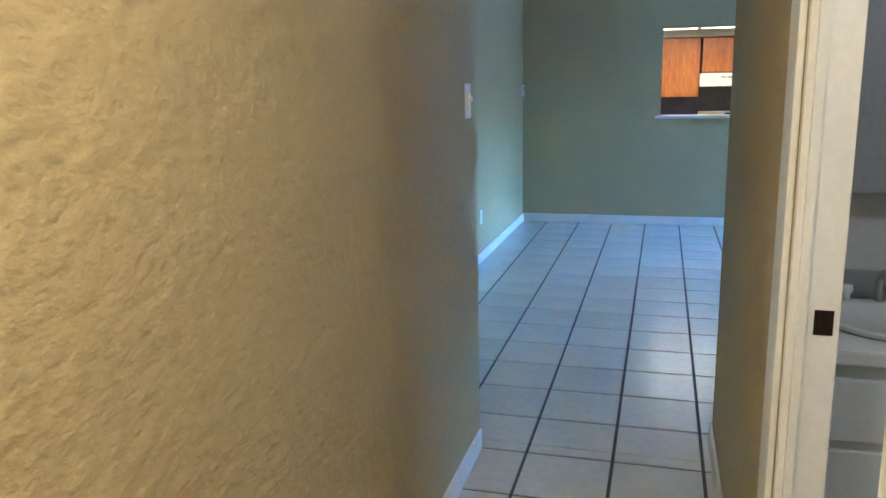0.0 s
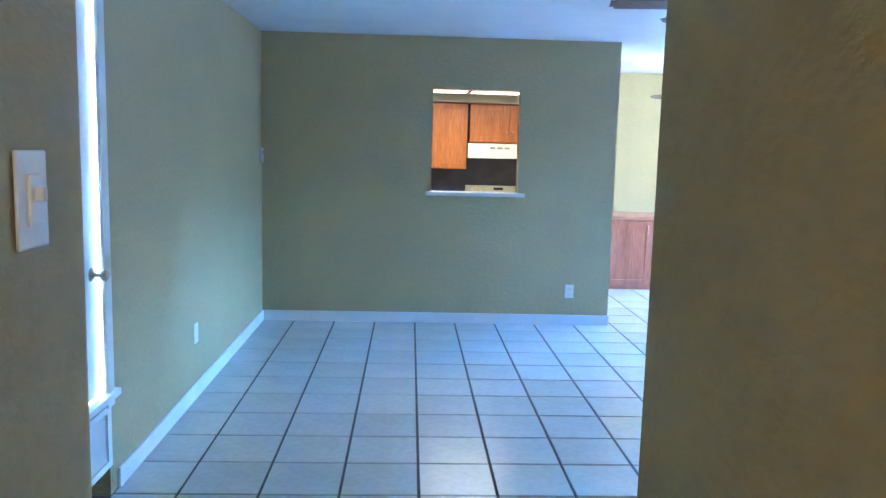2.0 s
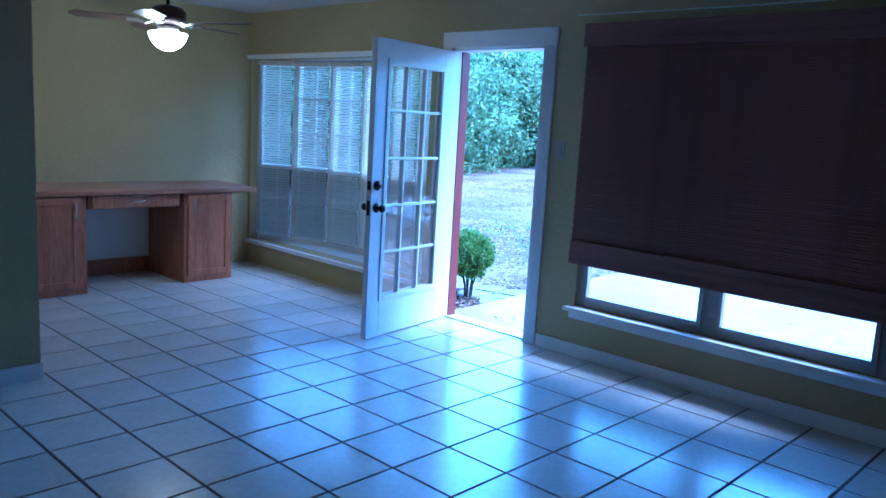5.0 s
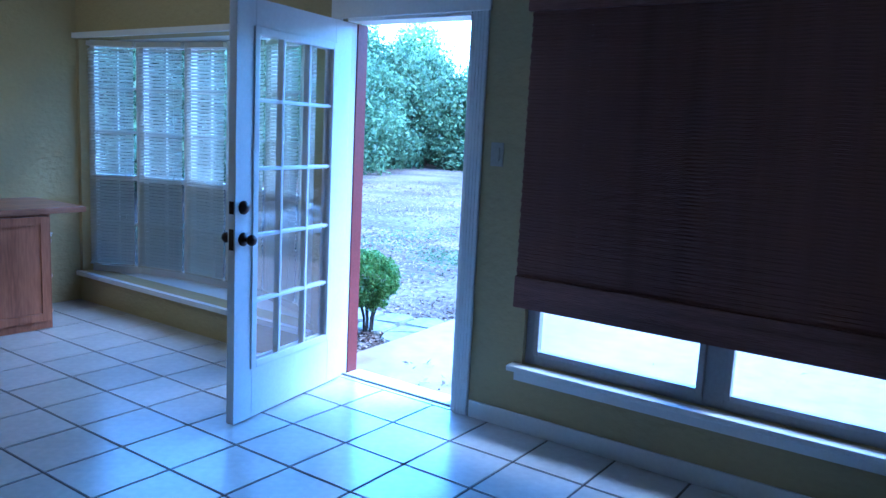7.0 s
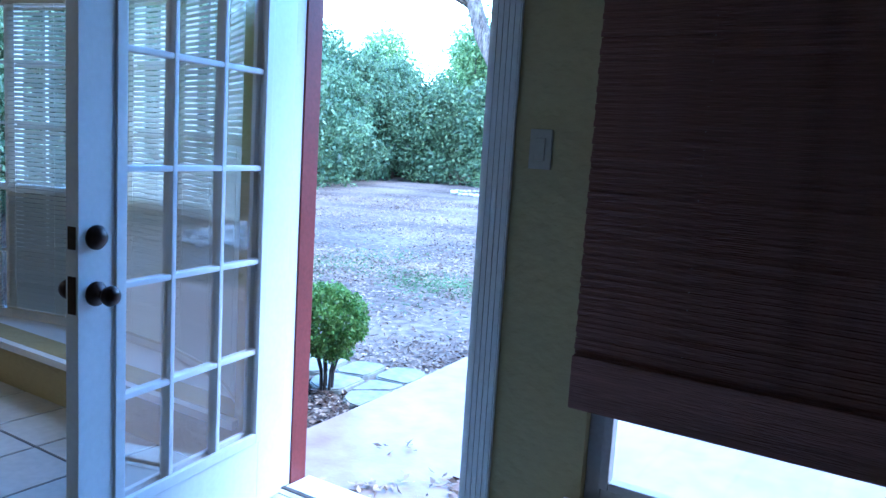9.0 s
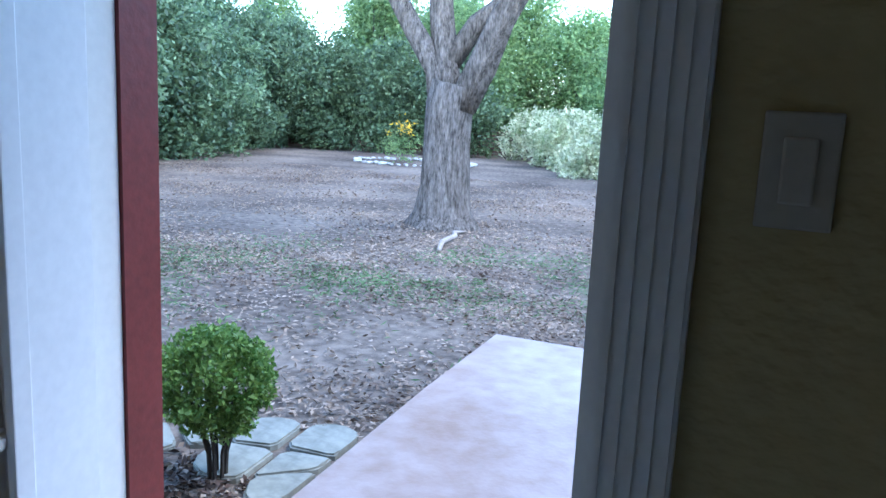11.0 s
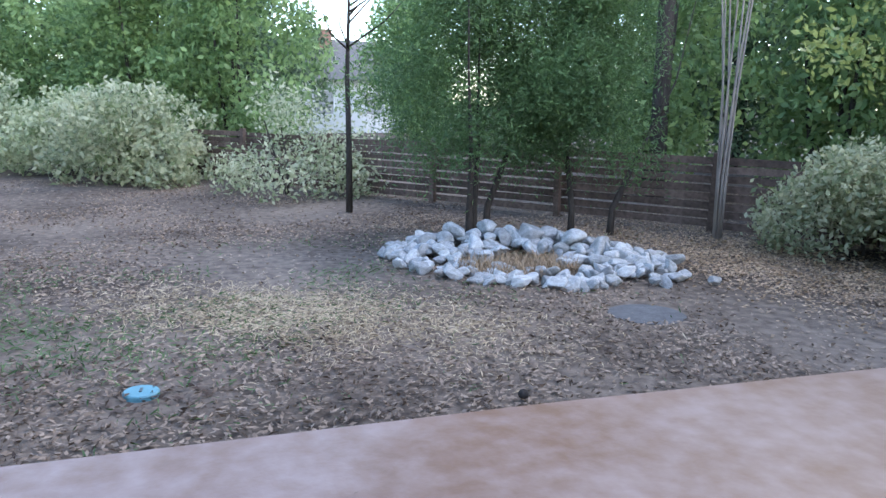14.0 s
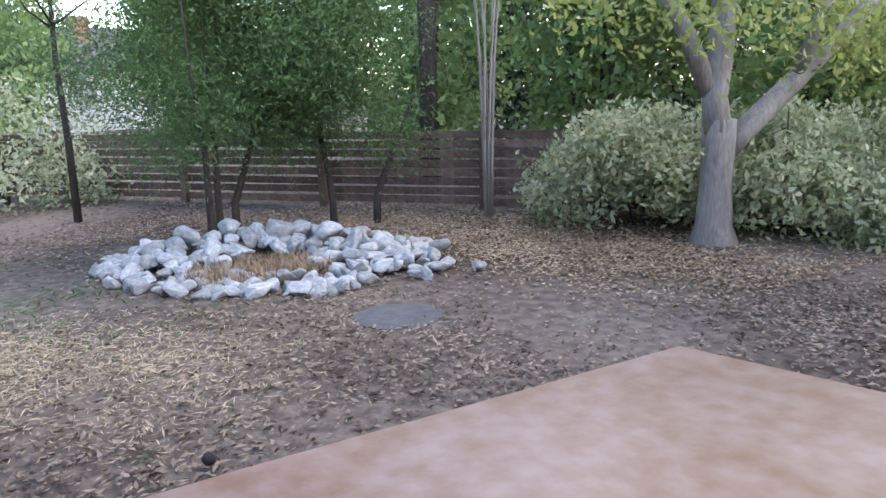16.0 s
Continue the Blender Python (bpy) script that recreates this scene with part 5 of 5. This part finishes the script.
FLAGS = [(8.27, 1.06), (7.98, 1.00), (8.21, 1.34), (7.93, 1.24), (7.81, 0.86), (8.14, 1.62), (7.89, 1.78), (8.33, 1.88), (8.03, 2.06), (8.31, 2.20), (8.13, 2.42)]
for k, c in enumerate(FLAGS):
    cell = [(c[0] + 0.25 * math.cos(a * 0.5236 + k), c[1] + 0.22 * math.sin(a * 0.5236 + k)) for a in range(12)]
    for o in FLAGS:
        if o != c:
            cell = clip_cell(cell, c, o)
    cell = [(x, max(y, 0.63 + (x - 6.05) * 0.119)) for x, y in cell]
    cell = [q for i, q in enumerate(cell) if math.dist(q, cell[i - 1]) > 0.035]
    flagstone(cell, c, k)

LID = mat("teal_plastic_lid", (0.09, 0.24, 0.28), 0.5, vary=0.08, bump=0.1)
lid = thing("valve_cover", "round teal plastic valve cover in the lawn", "valve cover", (11.33, 0.155, GZ))
part("lid", lathe([(0.10, -0.02), (0.10, 0.025), (0.093, 0.032), (0.02, 0.036)], 28), LID, lid, smooth=False)
part("handle_slot", boxes((-0.03, 0.03, -0.008, 0.008, 0.033, 0.039)), BLACK, lid)
bm = lathe([(0.31, -0.02), (0.31, 0.004), (0.28, 0.008), (0.02, 0.009)], 36)
for v in bm.verts:
    v.co *= 1 + 0.05 * noise.noise(v.co * 4)
solid("round_paver", bm, mat("mossy_grey_concrete", (0.085, 0.085, 0.088), 0.9, vary=0.2, scale=8, bump=0.4), "flat round grey paver half sunk in soil", "paver", place=pose(12.1, -3.55, GZ))
solid("seed_ball", lathe([(0.006, -0.03), (0.024, -0.02), (0.034, 0), (0.025, 0.02), (0.006, 0.03)], 14), BARK_DARK, "dark round seed ball beside the patio", "seed ball", place=pose(10.64, -1.93, GZ + 0.045), smooth=True)
solid("fallen_branch", tube([(13.55, 3.22, GZ + 0.05), (14.0, 3.42, GZ + 0.07), (14.5, 3.5, GZ + 0.08), (14.9, 3.72, GZ + 0.06), (15.3, 3.75, GZ + 0.02)], [0.025, 0.035, 0.033, 0.03, 0.015], 9, rough=0.3), BARK_PALE, "pale bare fallen branch on the lawn", "branch", smooth=True)


# ---- leaf litter, grass and mulch ----
def scatter(n, rng, x0, x1, y0, y1, keep):
    x, y = rng.uniform(x0, x1, n), rng.uniform(y0, y1, n)
    m = keep(x, y, rng.uniform(size=n))
    return np.stack([x[m], y[m], np.zeros(m.sum())], 1)


def off_patio(x, y):
    return (x > 10.42) | ((y > 0.60 + (x - 6.05) * 0.119) & (x > 6.1)) | (y < -4.6 - 0.1 * (10.4 - x))


def off_flags(x, y):
    """False on the flagstones and the round paver."""
    near = np.min([np.hypot(x - a, y - b) for a, b in FLAGS], 0)
    return (near > 0.19) & (np.hypot(x - 12.1, y + 3.55) > 0.33)


def straw_at(x, y):
    return np.exp(-(((x - 12.7 - 0.45 * (y + 0.9)) / 0.75) ** 2 + ((y + 0.9) / 1.15) ** 2))


def patchy(x, y, s, seed):
    return np.array([noise.noise(Vector((a * s + seed, b * s, seed))) for a, b in zip(x, y)])


rng = np.random.default_rng(90)
p = scatter(350000, rng, 6.3, 24, -10, 15, lambda x, y, u: off_patio(x, y) & off_flags(x, y) & (u < (1 - 0.85 * straw_at(x, y)) * np.clip(1.25 - np.hypot(x - 7, y) / 26, 0.2, 1) * np.clip(0.42 + 1.4 * patchy(x, y, 0.55, 3.1), 0.08, 1)))
p[:, 2] = GZ + rng.uniform(0.008, 0.03, len(p))
ob = new("leaf_litter", leaves_mesh("leaf_litter", p, 0.046, LITTER, rng, 0.8, 0.48))
tagged(ob, "fallen tan and brown leaves over the lawn", "leaf litter", kind="stuff")
p = scatter(90000, rng, 6.3, 13.2, -7, 7, lambda x, y, u: off_patio(x, y) & off_flags(x, y) & (u < (1 - 0.95 * straw_at(x, y)) * np.clip(0.25 + 1.8 * patchy(x, y, 0.8, 6.3), 0.04, 1) * np.clip(1.5 - np.hypot(x - 9.5, y - 1) / 6, 0.25, 1)))
p[:, 2] = GZ + rng.uniform(0.02, 0.04, len(p))
ob = new("leaf_litter", leaves_mesh("leaf_litter", p, 0.052, LITTER, rng, 0.75, 0.36))
tagged(ob, "curled tan leaves thick on the ground around the patio", "leaf litter", kind="stuff")
# tan leaves, coloured pale to brighten the ground the trees darken here
p = scatter(60000, rng, 10.8, 17.5, -10, -4.4, lambda x, y, u: off_patio(x, y) & (u < 0.95 * np.exp(-(((y + 6.1 - 0.25 * (x - 13)) / 1.15) ** 2 + ((x - 13.2) / 2.6) ** 2))))
p[:, 2] = GZ + rng.uniform(0.02, 0.04, len(p))
ob = new("leaf_litter", leaves_mesh("leaf_litter", p, 0.046, TANLEAF, rng, 0.85, 0.45))
tagged(ob, "tan dry leaves scattered beneath the forked tree", "leaf litter", kind="stuff")
p = np.concatenate([rng.normal(size=(n, 3)) * (sx, sy, 0) + (x, y, 0) for x, y, sx, sy, n in ((6.62, -0.06, 0.07, 0.05, 34), (6.88, -0.27, 0.06, 0.07, 34), (7.1, 0.14, 0.05, 0.05, 10), (6.75, -0.16, 0.15, 0.15, 14), (8.6, -1.5, 1.6, 1.4, 9))])
p[:, 2] = PZ + rng.uniform(0.006, 0.025, len(p))
ob = new("patio_leaves", leaves_mesh("patio_leaves", p, 0.05, LITTER, rng, 0.75, 0.4))
tagged(ob, "dry leaves drifted together on the patio", "leaf litter", kind="stuff")


def blades(name, label, p, height, m, rng):
    """Thin upright grass blades."""
    n = len(p)
    a, lean = rng.uniform(0, 6.28, n), rng.uniform(0.2, 1.1, n)
    h = height * rng.uniform(0.5, 1.3, n)
    tip = p + np.stack([np.cos(a) * lean * h, np.sin(a) * lean * h, h], 1)
    w = np.stack([-np.sin(a), np.cos(a), np.zeros(n)], 1) * 0.005
    v = np.stack([p - w, p + w, tip], 1).reshape(-1, 3)
    me = raw_mesh(name, v.tolist(), np.arange(3 * n).reshape(-1, 3).tolist(), m)
    return tagged(new(name, me), label, "grass", kind="stuff")


def low(p):
    p[:, 2] = GZ - 0.004
    return p


p = low(scatter(150000, rng, 10.5, 16.5, -5, 2.5, lambda x, y, u: u < 1.25 * straw_at(x, y) * np.clip(0.8 + patchy(x, y, 1.6, 5), 0, 1)))
ob = new("straw_grass", leaves_mesh("straw_grass", p + (0, 0, 0.032), 0.07, STRAW, rng, 0.8, 0.11))
tagged(ob, "patch of dry straw-coloured grass", "grass", kind="stuff")
p = low(scatter(190000, rng, 8, 17, -6, 8, lambda x, y, u: off_patio(x, y) & (u < 0.62 * np.exp(-((x - 12.1 + 0.42 * (y - 2.6)) / 1.6) ** 2) * np.exp(-np.clip(-y - 0.2, 0, 9) / 1.6) * np.clip(0.42 + 1.4 * patchy(x, y, 0.9, 9), 0, 1))))
ob = new("thin_grass", leaves_mesh("thin_grass", p + (0, 0, 0.03), 0.07, GRASS, rng, 0.5, 0.16))
tagged(ob, "thin green grass in patches over the lawn", "grass", kind="stuff")
p = low(scatter(17000, rng, 13.0, 15.6, -4.6, -2.0, lambda x, y, u: ((x - 13.87) / 0.46) ** 2 + ((y + 3.05) / 0.66) ** 2 < 1))
p[:, 2] += rng.uniform(0, 0.11, len(p))
blades("ring_grass", "short brown dry grass inside the stone ring", p, 0.085, BROWN, rng)
p = scatter(5200, rng, 6.2, 8.1, 0.6, 2.2, lambda x, y, u: (y > 0.61 + (x - 6.05) * 0.119) & (((x - 7.1) / 0.9) ** 2 + ((y - 1.05) / 0.75) ** 2 < 0.7 + 0.5 * u) & off_flags(x, y))
p[:, 2] = GZ + rng.uniform(0.003, 0.028, len(p))
ob = new("mulch", leaves_mesh("mulch", p, 0.05, MULCH, rng, 0.6, 0.4))
tagged(ob, "dark bark mulch around the clipped bush", "mulch", kind="stuff")


# the yard is drawn on its own axes: set it against the house
YARD = Matrix(((1.0396, -0.0274, 0, -0.3672), (-0.0702, 1.0705, 0, 0.2826), (0, 0, 1, 0), (0, 0, 0, 1)))
YARD_SCALE = math.sqrt(abs(YARD.to_3x3().determinant()))
for ob in bpy.data.objects:
    if ob in HOUSE_SIDE or ob.parent:
        continue
    if ob.location.length < 1e-6:
        ob.data.transform(YARD)
    else:
        ahead = ob.matrix_basis.to_3x3() @ Vector((1, 0, 0))
        turned = YARD.to_3x3() @ ahead
        spin = math.atan2(turned.y, turned.x) - math.atan2(ahead.y, ahead.x)
        place = YARD @ ob.location
        ob.matrix_world = Matrix.Translation(place) @ Matrix.Rotation(spin, 4, "Z") @ Matrix.Scale(YARD_SCALE, 4) @ Matrix.Translation(-ob.location) @ ob.matrix_basis

# ---- floor tiles ----
TPX, TP = 0.35, 0.35
TX0, TY0 = 1.325, -2.728


def tile_mesh(name, spans):
    v, f = [], []
    for x0, x1, y0, y1 in spans:
        i = len(v)
        e, z = 0.003, 0.0
        v += [(x0, y0, -0.01), (x1, y0, -0.01), (x1, y1, -0.01), (x0, y1, -0.01), (x0 + e, y0 + e, z), (x1 - e, y0 + e, z), (x1 - e, y1 - e, z), (x0 + e, y1 - e, z)]
        f += [(i + 4, i + 5, i + 6, i + 7), (i, i + 1, i + 5, i + 4), (i + 1, i + 2, i + 6, i + 5), (i + 2, i + 3, i + 7, i + 6), (i + 3, i, i + 4, i + 7)]
    return raw_mesh(name, v, f, TILE)


FLOOR = bpy.data.objects["floor"]
g = 0.0045
full = tile_mesh("tile", [(-TPX / 2 + g, TPX / 2 - g, -TP / 2 + g, TP / 2 - g)])
singles, rest = [], []
r = random.Random(2)
for i in range(-5, 14):
    for j in range(-24, 17):
        x0, y0 = TX0 + i * TPX, TY0 + j * TP
        for bx0, bx1, by0, by1 in ((0.002, EX - 0.002, SY, NY - 0.002), (0.60, 3.79, -11.19, SY)):
            a, b, c, d = max(x0 + g, bx0), min(x0 + TPX - g, bx1), max(y0 + g, by0), min(y0 + TP - g, by1)
            if b - a < 0.02 or d - c < 0.02:
                continue
            whole = b - a > TPX - 2 * g - 1e-4 and d - c > TP - 2 * g - 1e-4
            if whole and by0 == SY and -5.2 < y0 < 1.6 and len(singles) < 300:
                singles.append((x0 + TPX / 2, y0 + TP / 2))
            else:
                rest.append((a, b, c, d))
for x, y in singles:
    t = new("tile", full)
    t.parent = FLOOR
    t.matrix_local = pose(x, y, r.uniform(-0.0006, 0.0006), r.uniform(-0.12, 0.12), r.uniform(-0.12, 0.12), 0)
ob = new("cut_tiles", tile_mesh("cut_tiles", rest))
ob.parent = FLOOR
tagged(ob, kind="stuff")
